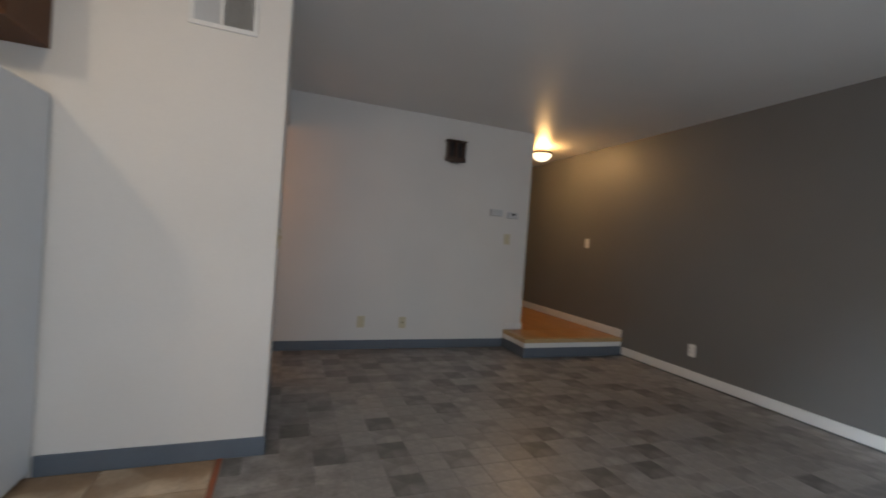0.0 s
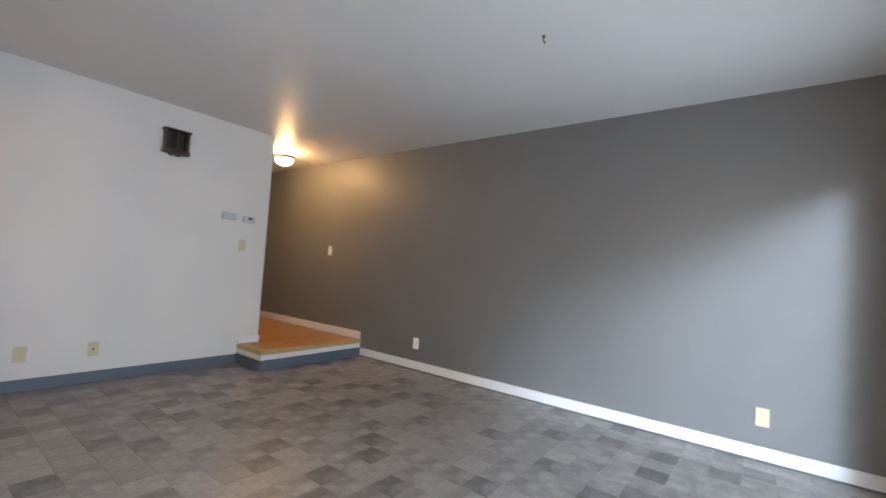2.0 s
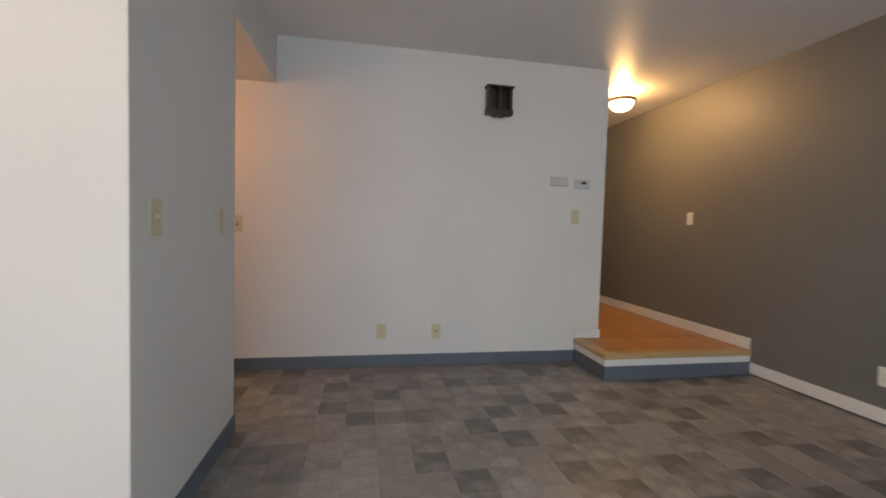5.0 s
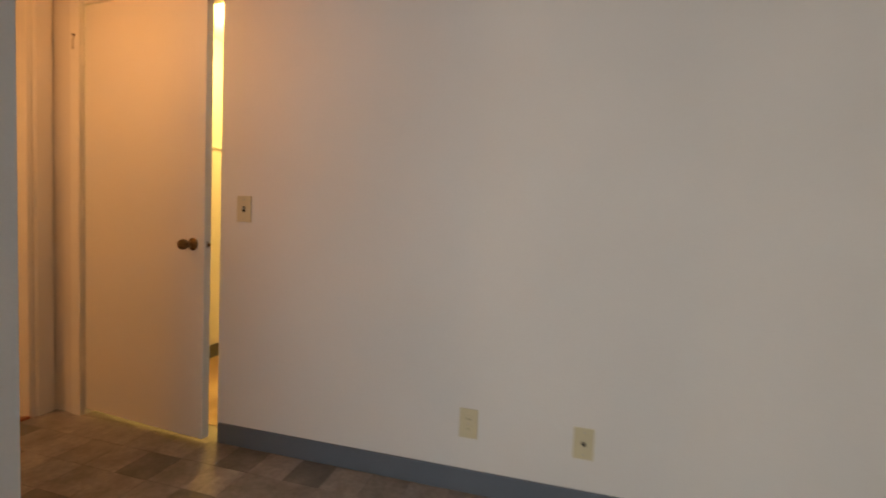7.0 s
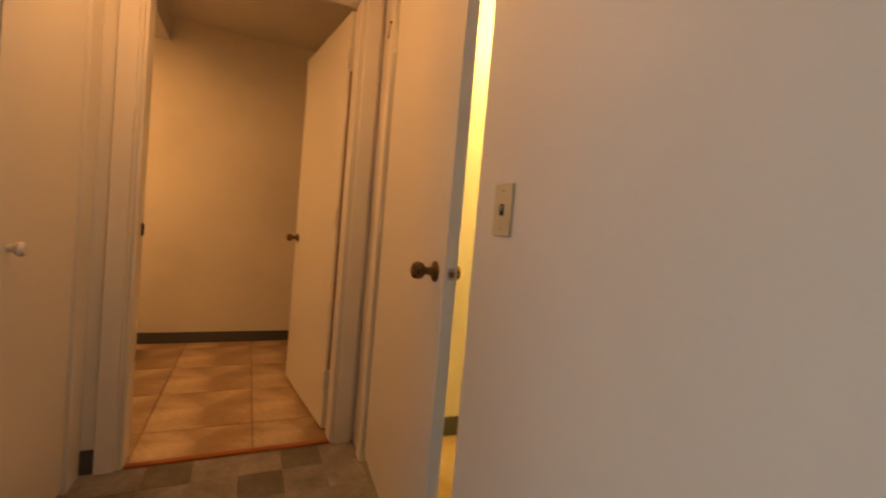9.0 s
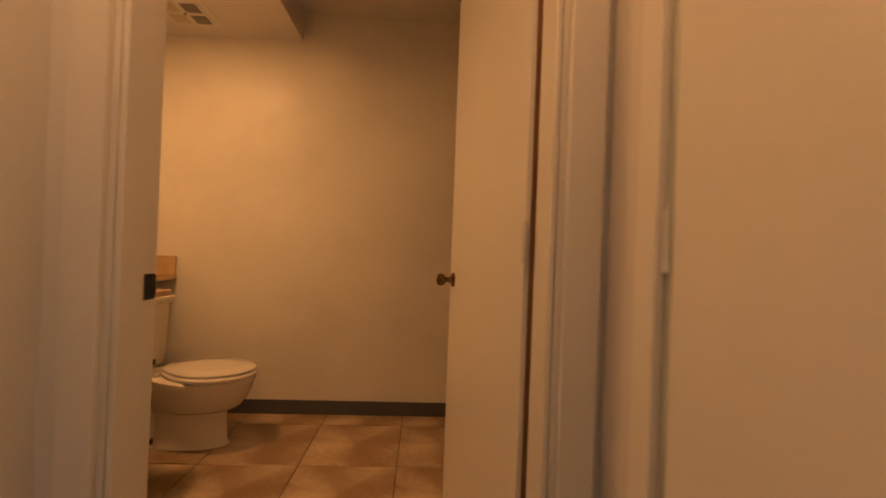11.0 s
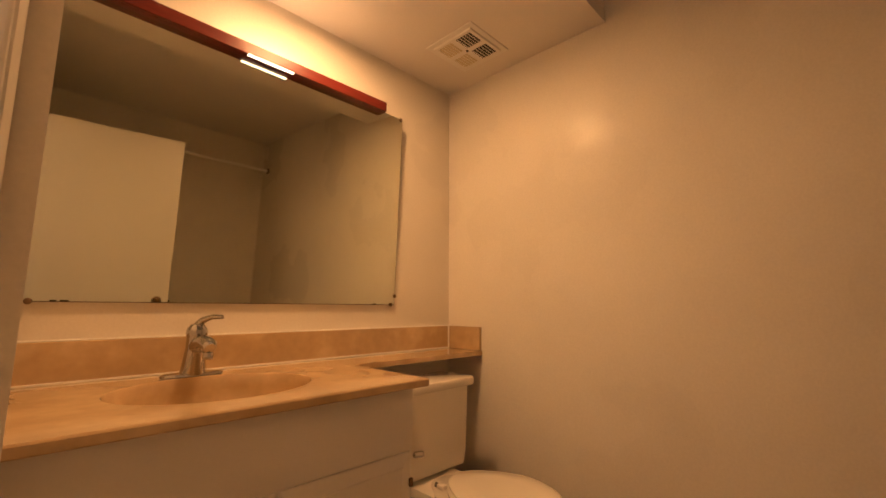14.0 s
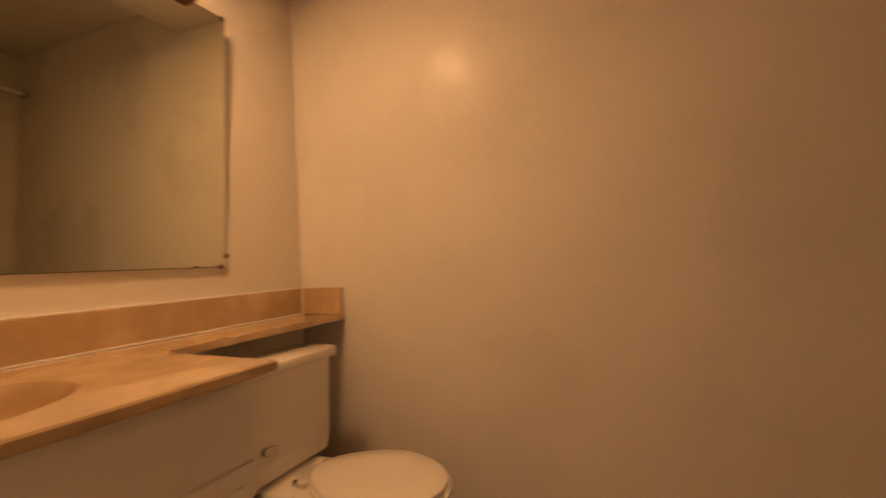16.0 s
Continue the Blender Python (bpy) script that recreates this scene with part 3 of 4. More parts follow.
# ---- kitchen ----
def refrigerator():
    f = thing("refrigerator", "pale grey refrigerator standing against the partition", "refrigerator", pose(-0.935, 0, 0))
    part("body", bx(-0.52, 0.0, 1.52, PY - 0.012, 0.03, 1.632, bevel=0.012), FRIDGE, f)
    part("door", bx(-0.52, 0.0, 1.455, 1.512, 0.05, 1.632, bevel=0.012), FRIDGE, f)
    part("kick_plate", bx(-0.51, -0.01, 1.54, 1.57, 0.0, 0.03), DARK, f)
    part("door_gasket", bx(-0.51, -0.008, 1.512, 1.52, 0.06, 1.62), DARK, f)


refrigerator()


def wall_cabinet():
    c = thing("wall_cabinet", "dark brown wooden wall cabinet above the refrigerator", "cabinet", pose(-0.953, 0, 0.003))
    part("body", bx(-0.44, 0.0, 2.04, PY - 0.003, 1.815, 2.42, bevel=0.004), CABWOOD, c)
    for x in (-0.435, -0.215):
        d = part("cabinet_door", bx(x, x + 0.21, 2.018, 2.039, 1.828, 2.40, bevel=0.004), CABWOOD, c)
        part("cabinet_knob", lathe(bmesh.new(), [(0.006, 0), (0.006, -0.012), (0.014, -0.016), (0.012, -0.026), (0.002, -0.028)], "y", (x + (0.18 if x < -0.3 else 0.03), 2.018, 1.87), 14), BRASS, d, smooth=True)


wall_cabinet()

# ---- bathroom ----
CT = 0.82           # counter top


def vanity():
    v = thing("vanity_cabinet", "white painted vanity cabinet with two panelled doors", "cabinet")
    x0, x1, yf = -2.455, -1.562, 2.84
    part("body", bx(x0, x1, YM + 0.01, yf, 0.09, 0.655, bevel=0.003), GLOSS, v)
    part("apron", bx(x0 - 0.001, x1, yf - 0.018, yf + 0.0015, 0.612, CT - 0.025, bevel=0.001), GLOSS, v)
    part("side_panel", bx(x0, x0 + 0.018, YM + 0.01, yf - 0.019, 0.656, CT - 0.025), GLOSS, v)
    part("side_panel", bx(x1 - 0.018, x1, YM + 0.01, yf - 0.019, 0.656, CT - 0.025), GLOSS, v)
    part("toe_kick", bx(x0 + 0.01, x1 - 0.01, YM + 0.01, yf - 0.07, 0.0, 0.09), GLOSS, v)
    for a, b, kx in ((-2.438, -2.036, -2.092), (-2.026, -1.645, -1.940)):
        d = part("cabinet_door", loft(bmesh.new(), [[(a + i, y, 0.115 + i), (b - i, y, 0.115 + i), (b - i, y, 0.605 - i), (a + i, y, 0.605 - i)]
                                                    for i, y in ((0.0, yf + 0.001), (0.0, yf + 0.009), (0.006, yf + 0.012), (0.034, yf + 0.018), (0.038, yf + 0.022))]), GLOSS, v)
        part("cabinet_knob", lathe(bmesh.new(), [(0.024, 0.0), (0.024, 0.007), (0.021, 0.010), (0.0165, 0.007), (0.013, 0.010), (0.0175, 0.019), (0.0165, 0.026), (0.009, 0.029), (0.001, 0.0295)],
                                   "y", (kx, yf + 0.022, 0.525), 22), PLASTIC, d, "round white knob", True)
        hx = a + 0.002 if kx < -2.04 else b - 0.002
        for z in (0.19, 0.52):
            part("hinge", bx(hx - 0.008, hx + 0.004, yf + 0.012, yf + 0.021, z - 0.012, z + 0.012, bevel=0.002), BRONZE, d, "dark hinge barrel")


def countertop():
    """One moulded top: deep part with an oval bowl, narrow shelf over the toilet tank, coved splash."""
    c = thing("vanity_countertop", "tan cultured marble countertop with an oval basin and backsplash", "countertop")
    yb, yf, xe, ys = YM + 0.002, 2.895, -2.472, 2.485
    cx, cy, ax, ay = -1.972, 2.592, 0.252, 0.205
    bm = bmesh.new()
    n = 48
    # outer outline walked to match the oval's angle, so that rim and outline join in one strip
    corners = [(XW + 0.002, yb), (-1.562, yb), (-1.562, yf), (xe, yf)]
    xa, xb = xe, -1.562

    def rim(a):
        u, w = math.cos(a), math.sin(a)
        k = min(((xb if u > 0 else xa) - cx) / u if abs(u) > 1e-6 else 9, ((yf if w > 0 else yb) - cy) / w if abs(w) > 1e-6 else 9)
        return (cx + k * u, cy + k * w)

    angles = sorted([2 * math.pi * i / n for i in range(n)] + [math.atan2(y - cy, x - cx) % (2 * math.pi) for x in (xa, xb) for y in (yb, yf)])
    oval = [(cx + ax * math.cos(a), cy + ay * math.sin(a)) for a in angles]
    outer = [rim(a) for a in angles]
    layers = []
    layers.append([bm.verts.new((x + 0.003 * (1 if x < cx else -1), y + (-0.003 if y > cy else 0.0), CT - 0.024)) for x, y in outer])
    layers.append([bm.verts.new((x, y, CT - 0.021)) for x, y in outer])
    layers.append([bm.verts.new((x, y, CT - 0.004)) for x, y in outer])
    layers.append([bm.verts.new((x + 0.004 * (1 if x < cx else -1), y + (-0.004 if y > cy else 0.0), CT)) for x, y in outer])
    layers.append([bm.verts.new((x, y, CT)) for x, y in oval])
    for s, dz in ((0.99, 0.003), (0.982, 0.04), (0.965, 0.085), (0.88, 0.118), (0.55, 0.134), (0.15, 0.138)):
        layers.append([bm.verts.new((cx + (x - cx) * s, cy + (y - cy) * s, CT - dz)) for x, y in oval])
    k = len(angles)
    for a, b in zip(layers, layers[1:]):
        for i in range(k):
            bm.faces.new((a[i], a[(i + 1) % k], b[(i + 1) % k], b[i]))
    bm.faces.new(layers[-1])
    bmesh.ops.recalc_face_normals(bm, faces=bm.faces)
    part("basin_top", bm, MARBLE, c, smooth=True)
    # shelf with a curved inner corner at the notch
    bm = bmesh.new()
    r = 0.02
    pts = [(XW + 0.002, yb), (xe - 0.001, yb), (xe - 0.001, ys + r)]
    pts += [(xe - 0.001 - r + r * math.cos(a), ys + r - r * math.sin(a)) for a in (0.4, 0.8, 1.2, math.pi / 2)]
    pts += [(XW + 0.002, ys)]
    lo = [bm.verts.new((x, y, CT - 0.022)) for x, y in pts]
    hi = [bm.verts.new((x, y, CT - 0.0005)) for x, y in pts]
    bm.faces.new(lo[::-1])
    bm.faces.new(hi)
    for i in range(len(pts)):
        bm.faces.new((lo[i], lo[(i + 1) % len(pts)], hi[(i + 1) % len(pts)], hi[i]))
    bmesh.ops.recalc_face_normals(bm, faces=bm.faces)
    part("tank_shelf", bm, MARBLE, c)
    part("backsplash", bx(XW + 0.022, -1.562, yb, yb + 0.018, CT + 0.0005, 0.935, bevel=0.003), MARBLE, c)
    part("side_splash", bx(XW + 0.002, XW + 0.021, yb, ys - 0.004, CT + 0.0005, 0.935, bevel=0.003), MARBLE, c)
    part("caulk", bx(XW + 0.027, -1.562, yb + 0.018, yb + 0.0245, CT + 0.0002, CT + 0.006, bevel=0.001), CAULK, c, "white caulk line")
    part("caulk", bx(XW + 0.021, XW + 0.0265, yb + 0.018, yb + 0.0235, CT + 0.0002, 0.935, bevel=0.001), CAULK, c, "white caulk line")
    part("caulk", bx(XW + 0.002, -1.562, yb - 0.001, yb + 0.012, 0.9352, 0.9395, bevel=0.001), CAULK, c, "white caulk line")
    part("drain", lathe(bmesh.new(), [(0.022, 0.0), (0.021, 0.003), (0.012, 0.004), (0.01, 0.001)], "z", (cx, cy, CT - 0.139), 18), CHROME, c, smooth=True)


def faucet():
    f = thing("basin_faucet", "chrome single-lever basin faucet on the countertop", "faucet", pose(-1.975, 2.35, CT + 0.001) @ Matrix.Scale(1.18, 4))
    part("base_plate", lathe(bmesh.new(), [(0.075, 0.0), (0.075, 0.004), (0.07, 0.007), (0.001, 0.0075)], "z", (0, 0, 0), 28, 1.0, 0.38), CHROME, f, smooth=True)
    part("body", tube(bmesh.new(), [(0, 0, 0.006), (0, 0.003, 0.03), (0, 0.008, 0.07), (0, 0.012, 0.105)], [0.031, 0.028, 0.024, 0.024], 20), CHROME, f, smooth=True)
    spout = part("spout", tube(bmesh.new(), [(0, 0.006, 0.070), (0, 0.040, 0.084), (0, 0.080, 0.088), (0, 0.112, 0.082), (0, 0.122, 0.076)], [0.020, 0.020, 0.0195, 0.019, 0.014], 18), CHROME, f, smooth=True)
    part("aerator", lathe(bmesh.new(), [(0.012, 0.0), (0.013, -0.006), (0.012, -0.016), (0.004, -0.017)], "z", (0, 0.108, 0.066), 16), CHROME, spout, smooth=True)
    part("cap", lathe(bmesh.new(), [(0.0245, 0.100), (0.026, 0.110), (0.024, 0.122), (0.016, 0.132), (0.001, 0.135)], "z", (0, 0.010, 0), 20), CHROME, f, smooth=True)
    part("lever", tube(bmesh.new(), [(0, 0.002, 0.124), (-0.010, 0.022, 0.144), (-0.024, 0.046, 0.152), (-0.040, 0.072, 0.152)], [0.013, 0.009, 0.0065, 0.0055], 12), CHROME, f, smooth=True)


def egg(cx, y0, y1, hw, z, n=32, back=0.75):
    """An egg-shaped loop lying level: blunt at y0, rounded at y1."""
    cy = (y0 + y1) / 2
    pts = []
    for i in range(n):
        a = 2 * math.pi * i / n
        s = math.sin(a)
        w = hw * (1.0 if s > 0 else back + (1 - back) * (1 + s))
        pts.append((cx + w * math.cos(a), cy + (y1 - y0) / 2 * s, z))
    return pts


def toilet():
    t = thing("toilet", "off-white ceramic toilet with a closed lid beside the vanity", "toilet", pose(-2.835, 0.14, 0))
    fy = 2.985
    part("foot", loft(bmesh.new(), [egg(0, 2.42, 2.862, 0.092, 0.005), egg(0, 2.42, 2.862, 0.092, 0.014), egg(0, 2.43, 2.852, 0.084, 0.026),
                                    egg(0, 2.45, 2.846, 0.079, 0.10), egg(0, 2.46, 2.846, 0.079, 0.165), egg(0, 2.45, 2.862, 0.092, 0.188)]), CERAMIC, t, smooth=True)
    part("trapway", loft(bmesh.new(), [egg(0, 2.26, 2.56, 0.105, 0.005), egg(0, 2.26, 2.56, 0.105, 0.018), egg(0, 2.27, 2.55, 0.088, 0.034),
                                       egg(0, 2.28, 2.55, 0.080, 0.14), egg(0, 2.27, 2.55, 0.092, 0.24), egg(0, 2.26, 2.56, 0.118, 0.295)]), CERAMIC, t, smooth=True)
    part("bowl", loft(bmesh.new(), [egg(0, 2.45, 2.880, 0.108, 0.186), egg(0, 2.45, 2.912, 0.132, 0.206), egg(0, 2.44, 2.940, 0.150, 0.245), egg(0, 2.435, 2.958, 0.166, 0.285),
                                    egg(0, 2.43, 2.966, 0.173, 0.318), egg(0, 2.43, 2.974, 0.178, 0.330), egg(0, 2.43, 2.974, 0.178, 0.350), egg(0, 2.44, 2.962, 0.170, 0.356)]),
         CERAMIC, t, smooth=True)
    part("tank_deck", bx(-0.135, 0.135, 2.25, 2.55, 0.29, 0.352, bevel=0.02), CERAMIC, t, smooth=True)
    part("seat", loft(bmesh.new(), [egg(0, 2.53, fy - 0.006, 0.180, 0.357), egg(0, 2.525, fy, 0.185, 0.364), egg(0, 2.525, fy, 0.185, 0.372), egg(0, 2.535, fy - 0.01, 0.176, 0.378)]),
         CERAMIC, t, smooth=True)
    part("lid", loft(bmesh.new(), [egg(0, 2.54, fy - 0.018, 0.166, 0.3785), egg(0, 2.53, fy - 0.010, 0.173, 0.385), egg(0, 2.53, fy - 0.010, 0.173, 0.392), egg(0, 2.545, fy - 0.025, 0.160, 0.399),
                                   egg(0, 2.62, fy - 0.10, 0.09, 0.403)]), CERAMIC, t, smooth=True)
    for x in (-0.07, 0.07):
        hinge = part("seat_hinge", bx(x - 0.014, x + 0.014, 2.512, 2.545, 0.353, 0.372, bevel=0.005), CERAMIC, t, smooth=True)
        part("hinge_bolt", lathe(bmesh.new(), [(0.008, 0.353), (0.008, 0.366), (0.005, 0.370), (0.001, 0.371)], "z", (x, 2.498, 0), 12), CHROME, hinge, "chrome hinge bolt", True)
    tank = part("tank", loft(bmesh.new(), [[(x, y, z) for x, y in ((-w, 2.245), (w, 2.245), (w, 2.415 - d), (w - 0.02, 2.435 - d), (-w + 0.02, 2.435 - d), (-w, 2.415 - d))]
                                           for z, w, d in ((0.362, 0.194, 0.016), (0.42, 0.198, 0.006), (0.690, 0.203, 0.0))]), CERAMIC, t)
    part("tank_lid", bx(-0.215, 0.215, 2.235, 2.452, 0.690, 0.730, bevel=0.012), CERAMIC, t, smooth=True)
    lev = part("flush_lever", lathe(bmesh.new(), [(0.011, 0.0), (0.011, 0.010), (0.006, 0.014)], "y", (0.122, 2.423, 0.468), 14), CHROME, tank, "chrome flush lever", True)
    part("lever_arm", tube(bmesh.new(), [(0.130, 2.436, 0.468), (0.108, 2.440, 0.467), (0.092, 2.441, 0.465)], [0.012, 0.013, 0.012], 10), CHROME, lev, smooth=True)
    for x in (-0.105, 0.105):
        part("bolt_cap", lathe(bmesh.new(), [(0.011, 0.018), (0.011, 0.026), (0.006, 0.032), (0.001, 0.033)], "z", (x * 1.02, 2.50, 0.004), 14), RUST, t, "rusty floor bolt", True)


def mirror():
    x0, x1, z0, z1 = -2.845, -1.563, 1.045, 1.965
    m = thing("wall_mirror", "large frameless wall mirror held by small clips", "mirror", pose(0, YM + 0.006, z0, -2.4))
    part("glass", bx(x0, x1, 0.0, 0.006, 0.0, z1 - z0), MIRROR, m)
    part("backing", bx(x0 - 0.002, x1 + 0.002, -0.003, -0.0003, -0.002, z1 - z0 + 0.002), DARKWOOD, m)
    h = z1 - z0
    for x, z in ((x0 + 0.012, h - 0.004), (x0 - 0.002, 0.04), (x0 + 0.022, 0.0), (x1 - 0.025, 0.0), (x1 + 0.002, 0.04), (x1 - 0.012, h - 0.004)):
        part("clip", lathe(bmesh.new(), [(0.009, 0.004), (0.009, 0.009), (0.006, 0.012), (0.001, 0.0125)], "y", (x, 0, z), 12), BRONZE, m, "small dark clip", True)
    # spots where the silver has gone along the lower edge
    for k, x in enumerate((-1.645, -1.67, -2.74)):
        part("silver_spot", bx(x, x + 0.014 + 0.004 * (k % 3), 0.0061, 0.0064, 0.0, 0.004), DARK, m)


def light_bar():
    b = thing("vanity_light_bar", "dark red-brown light bar with a lit tube above the mirror", "light fixture", pose(0, YM, 0))
    x0, x1, z0, z1 = -2.717, -1.565, 1.952, 1.997
    part("fascia", bx(x0, x1, 0.072, 0.086, z0, z1, bevel=0.002), REDWOOD, b)
    part("end_cap", bx(x0, x0 + 0.012, 0.001, 0.072, z0, z1 - 0.02), REDWOOD, b)
    part("end_cap", bx(x1 - 0.012, x1, 0.001, 0.072, z0, z1), REDWOOD, b)
    part("back_plate", bx(x0 + 0.012, x1 - 0.012, 0.001, 0.012, z0, z1), TRIM, b)
    part("diffuser", bx(-2.252, -2.076, 0.0765, 0.0880, z0 - 0.005, z0 - 0.0004, bevel=0.001), TUBE, b, "lit diffuser strip")
    part("bottom_board", bx(x0 + 0.012, x1 - 0.012, 0.012, 0.072, z0, z0 + 0.005), REDWOOD, b)
    for x in (-2.07, -2.26):
        bulb = part("bulb", lathe(bmesh.new(), [(0.010, -0.008), (0.012, 0.0), (0.018, 0.008), (0.020, 0.014), (0.014, 0.020), (0.001, 0.023)], "z", (x, 0.042, z0 + 0.022), 16), TUBE, b, "lit bulb", True)
        bulb.visible_shadow = False
        part("socket", lathe(bmesh.new(), [(0.012, 0.0), (0.012, 0.010)], "z", (x, 0.042, z0 + 0.006), 12), PLASTIC, b)


def exhaust_fan():
    f = thing("exhaust_fan", "square white ceiling fan cover with four openings", "ceiling vent", pose(-2.967, 2.625, 2.265) @ Matrix.Scale(1.35, 4))
    part("outer_frame", bx(-0.104, 0.104, -0.104, 0.104, -0.005, -0.0003, bevel=0.002), PLASTIC, f)
    part("cover", bx(-0.086, 0.086, -0.086, 0.086, -0.010, -0.0005, bevel=0.004), PLASTIC, f)
    for x, y, m in ((-0.042, 0.042, DARK), (0.042, 0.042, DARK), (-0.042, -0.042, IVORY), (0.042, -0.042, IVORY)):
        part("opening", bx(x - 0.03, x + 0.03, y - 0.03, y + 0.03, -0.0115, -0.0102), m, f)
        for k in range(5):
            part("slat", bx(x - 0.03, x + 0.03, y - 0.026 + k * 0.012, y - 0.024 + k * 0.012, -0.013, -0.0115), PLASTIC, f)
    part("screw", lathe(bmesh.new(), [(0.005, -0.010), (0.004, -0.013)], "z", n=10), DARK, f)


def curtain_rod():
    r = thing("shower_rod", "shower rod across the bath alcove, its bright gleam given as white", "curtain rod", pose(0, 4.85, 2.15))
    part("rod", tube(bmesh.new(), [(XW + 0.002, 0, 0), (-1.532, 0, 0)], 0.0135, 16), SATIN, r, smooth=True)
    for x, s in ((XW, 1), (-1.53, -1)):
        part("flange", lathe(bmesh.new(), [(0.03, 0.001 * s), (0.028, 0.008 * s), (0.016, 0.014 * s)], "x", (x, 0, 0), 18), CHROME, r, smooth=True)


vanity()
countertop()
faucet()
toilet()
mirror()
light_bar()
exhaust_fan()
curtain_rod()
dome_light("soffit_ceiling_light", "small lit frosted dome light under the dropped ceiling", pose(-2.31, 2.66, 2.265) @ Matrix.Diagonal((1, 1, 0.45, 1)), PASSGLASS, 0.07, plate=0.10)
jamb_strike = thing("strike_plate", "small brass strike plate on the ajar door's jamb", "strike plate", pose(-0.4088, 4.325, 0.92))
part("plate", bx(-0.0018, -0.0002, -0.012, 0.012, -0.026, 0.026, bevel=0.0004), BRASS, jamb_strike)
part("opening", bx(-0.0024, -0.0019, -0.006, 0.006, -0.010, 0.010), DARK, jamb_strike)
strike = thing("strike_plate", "dark metal strike plate on the bathroom door jamb", "strike plate", pose(-1.50, 3.403, 0.931))
part("plate", bx(-0.013, 0.012, 0.0005, 0.002, -0.026, 0.026, bevel=0.0005), DARK, strike)
part("lip", lathe(bmesh.new(), [(0.001, -0.026), (0.0035, -0.022), (0.0045, -0.010), (0.0045, 0.010), (0.0035, 0.022), (0.001, 0.026)], "z", (-0.016, 0.002, 0), 14), DARK, strike, smooth=True)


# ---- floor pieces ----
def piece_mesh(name, w, d, h, material, bevel=0.002):
    """A low slab with chamfered upper edges, centred on its foot."""
    bm = bmesh.new()
    lo = [bm.verts.new((x * w / 2, y * d / 2, 0)) for x, y in ((-1, -1), (1, -1), (1, 1), (-1, 1))]
    mid = [bm.verts.new((x * w / 2, y * d / 2, h - bevel * 0.6)) for x, y in ((-1, -1), (1, -1), (1, 1), (-1, 1))]
    hi = [bm.verts.new((x * (w / 2 - bevel), y * (d / 2 - bevel), h)) for x, y in ((-1, -1), (1, -1), (1, 1), (-1, 1))]
    for a, b in ((lo, mid), (mid, hi)):
        for i in range(4):
            bm.faces.new((a[i], a[(i + 1) % 4], b[(i + 1) % 4], b[i]))
    bm.faces.new(hi)
    return mesh_of(name, bm, material)


def clipped(x0, x1, y0, y1, area):
    a0, a1, b0, b1 = area
    return max(x0, a0), min(x1, a1), max(y0, b0), min(y1, b1)


def tone(i, j):
    """0 pale, 1 middling, 2 dark: about every fifth tile is dark, seldom beside another."""
    def draw(a, b):
        h = (a * 73856093) ^ (b * 19349663) ^ 0x5bd1e995
        h = (h ^ (h >> 13)) * 1274126177 & 0xffffffff
        return ((h ^ (h >> 16)) & 0xffff) / 65536
    h = draw(i, j)
    if h < 0.45 and h < min(draw(i - 1, j), draw(i + 1, j), draw(i, j - 1), draw(i, j + 1)):
        return 2
    return 1 if h < 0.58 else 0


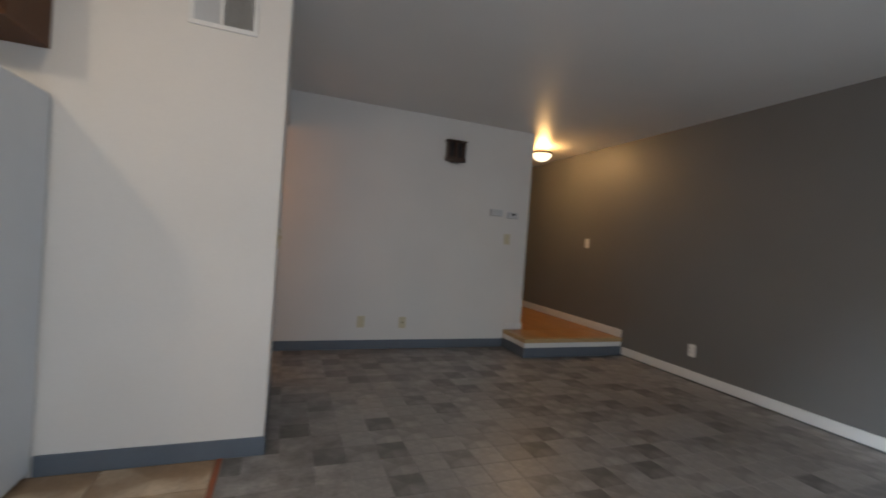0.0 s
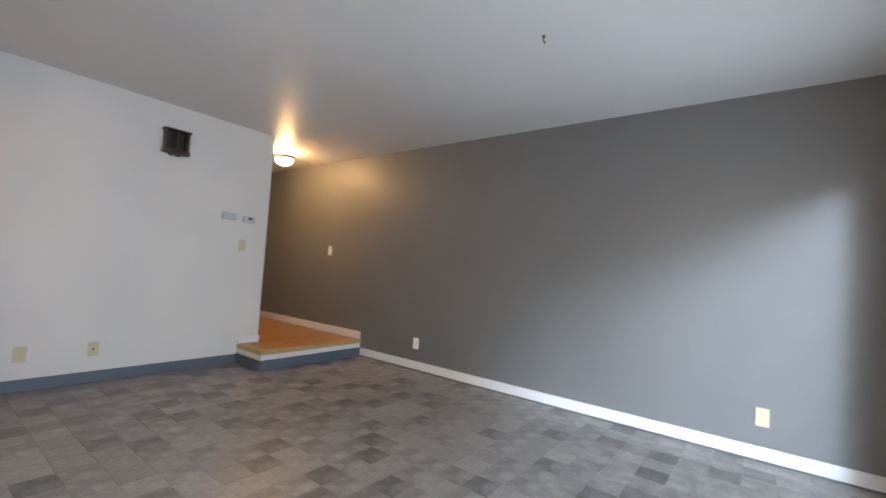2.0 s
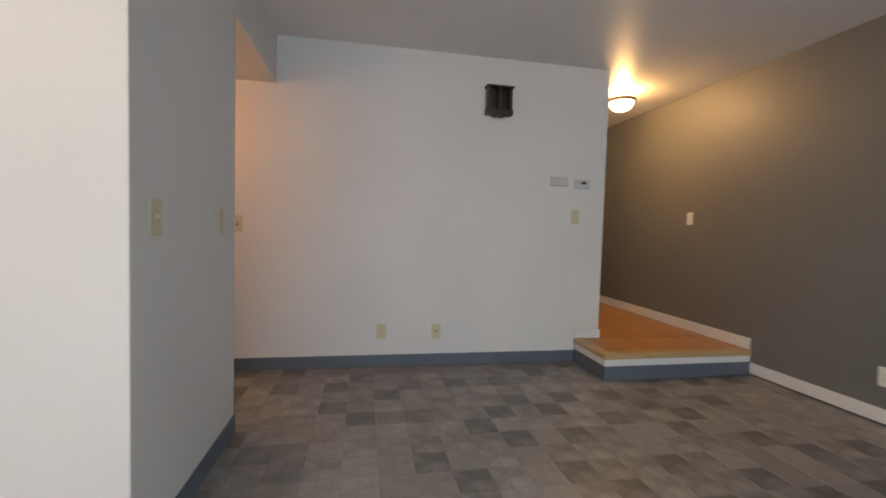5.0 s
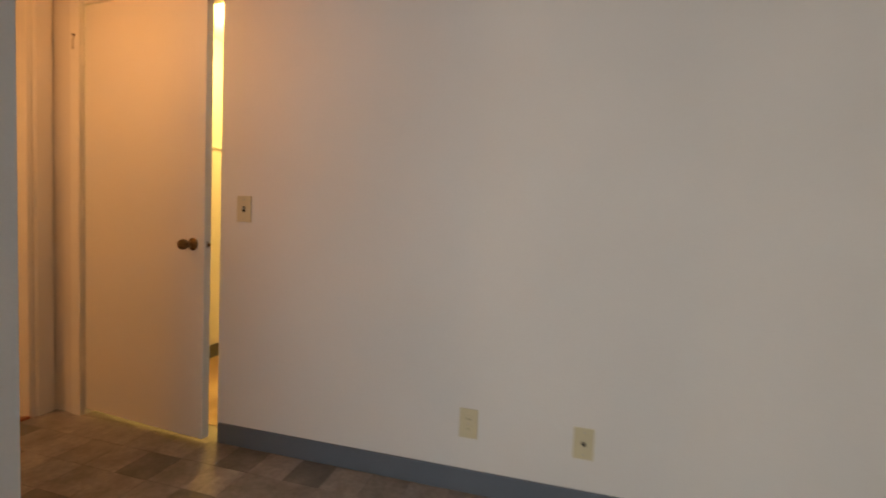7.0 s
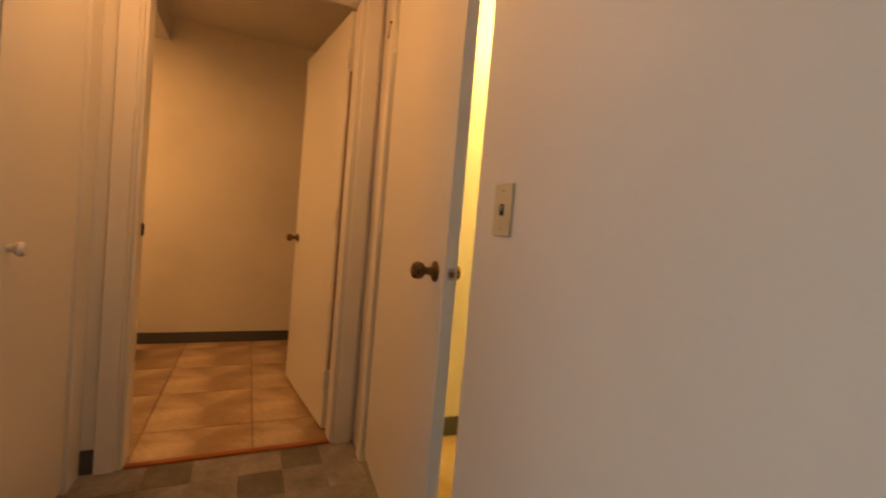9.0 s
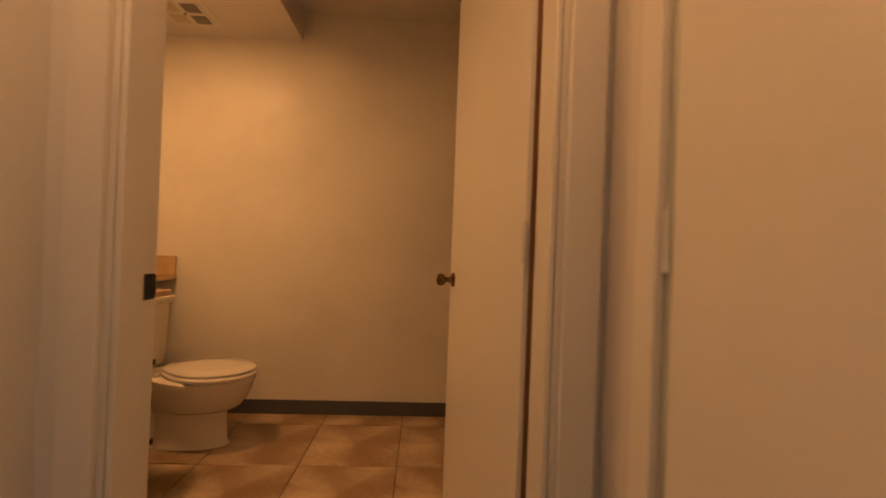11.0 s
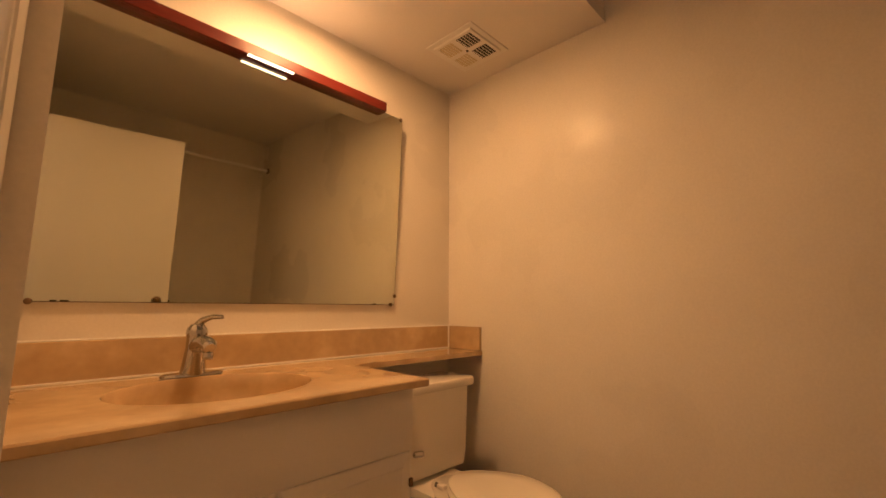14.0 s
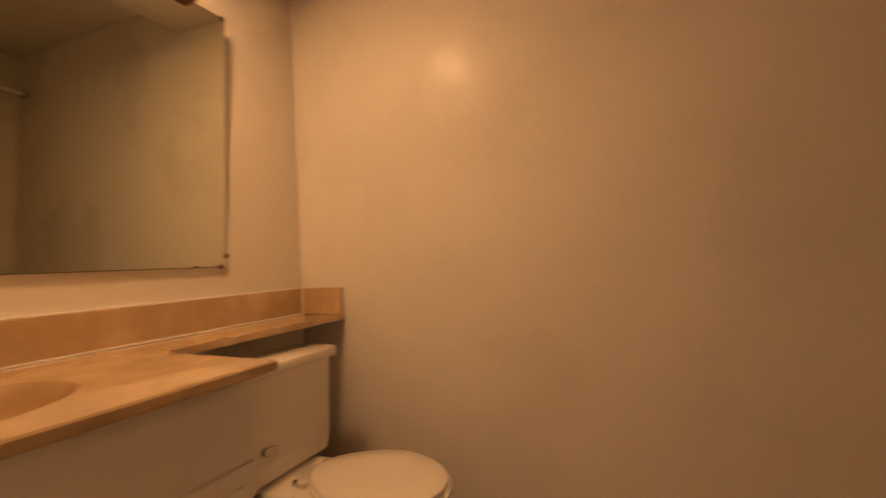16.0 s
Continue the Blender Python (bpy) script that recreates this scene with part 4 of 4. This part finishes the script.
def lay(name, floor, areas, w, d, ox, oy, gap, h, material, joined_material, near, limit, z=0.0, dark=None):
    """Lay slabs in the areas; those inside the near stretch are parts, the rest one joined mesh."""
    shared, count = {}, 0
    rest = bmesh.new()
    rest_n = 0
    for area in areas:
        j0, j1 = math.floor((area[2] - oy) / d), math.ceil((area[3] - oy) / d)
        for j in range(j0, j1):
            off = ox
            for i in range(math.floor((area[0] - off) / w), math.ceil((area[1] - off) / w)):
                x0, x1, y0, y1 = clipped(off + i * w + gap / 2, off + (i + 1) * w - gap / 2, oy + j * d + gap / 2, oy + (j + 1) * d - gap / 2, area)
                if x1 - x0 < 0.012 or y1 - y0 < 0.012:
                    continue
                cx, cy = (x0 + x1) / 2, (y0 + y1) / 2
                if near[0] < cx < near[1] and near[2] < cy < near[3] and count < limit:
                    deep = tone(i, j) if dark else 0
                    key = (round(x1 - x0, 3), round(y1 - y0, 3), deep)
                    if key not in shared:
                        shared[key] = piece_mesh(name, key[0], key[1], h, (material, *(dark[:2] if dark else ()))[deep])
                    ob = new(name, shared[key])
                    ob.parent = floor
                    ob.location = (cx, cy, z)
                    count += 1
                else:
                    first = len(rest.faces)
                    box(rest, x0, x1, y0, y1, z + 0.0001, z + h)
                    rest_n += 1
                    if dark and tone(i, j):
                        rest.faces.ensure_lookup_table()
                        for f in rest.faces[first:]:
                            f.material_index = tone(i, j)
    if rest_n:
        ob = new(name + "_field", mesh_of(name + "_field", rest, joined_material))
        if dark:
            ob.data.materials.append(dark[2])
            ob.data.materials.append(dark[3])
        ob.parent = floor
        ob["kind"] = "stuff"
    else:
        rest.free()


lay("vinyl_tile", bpy.data.objects["floor_living"], [(-0.2, 3.637, -0.63, 4.29), (-1.41, -0.2, 3.27, 4.29), (-0.016, 3.637, 4.29, 4.295)],
    0.163, 0.163, 0.0515, 0.0615, 0.0013, 0.003, VINYL, VINYLJ, (0.3, 3.65, 0.9, 3.2), 300, dark=(VINYLM, VINYLD, VINYLMJ, VINYLDJ))
lay("stone_tile", bpy.data.objects["floor_bath"], [(XW + 0.009, -1.447, YM, 4.98)], 0.457, 0.457, -2.17, 3.865, 0.005, 0.004, STONE, STONE, (-4, 0, 0, 6), 300)
lay("stone_tile", bpy.data.objects["floor_kitchen"], [(-3.30, -0.23, -0.63, PY - 0.009)], 0.457, 0.457, -0.23, 2.10, 0.005, 0.004, STONE, STONE, (-4, 0, -1, 6), 300, z=-0.001)
lay("floor_plank", bpy.data.objects["floor_hall"], [(2.605, 3.637, 4.30, 7.38), (2.455, 3.637, 3.906, 4.286)], 0.083, 1.2, 2.455, 3.906, 0.001, 0.0105, PLANK, PLANK,
    (2, 4, 3, 8), 300, z=0.186)
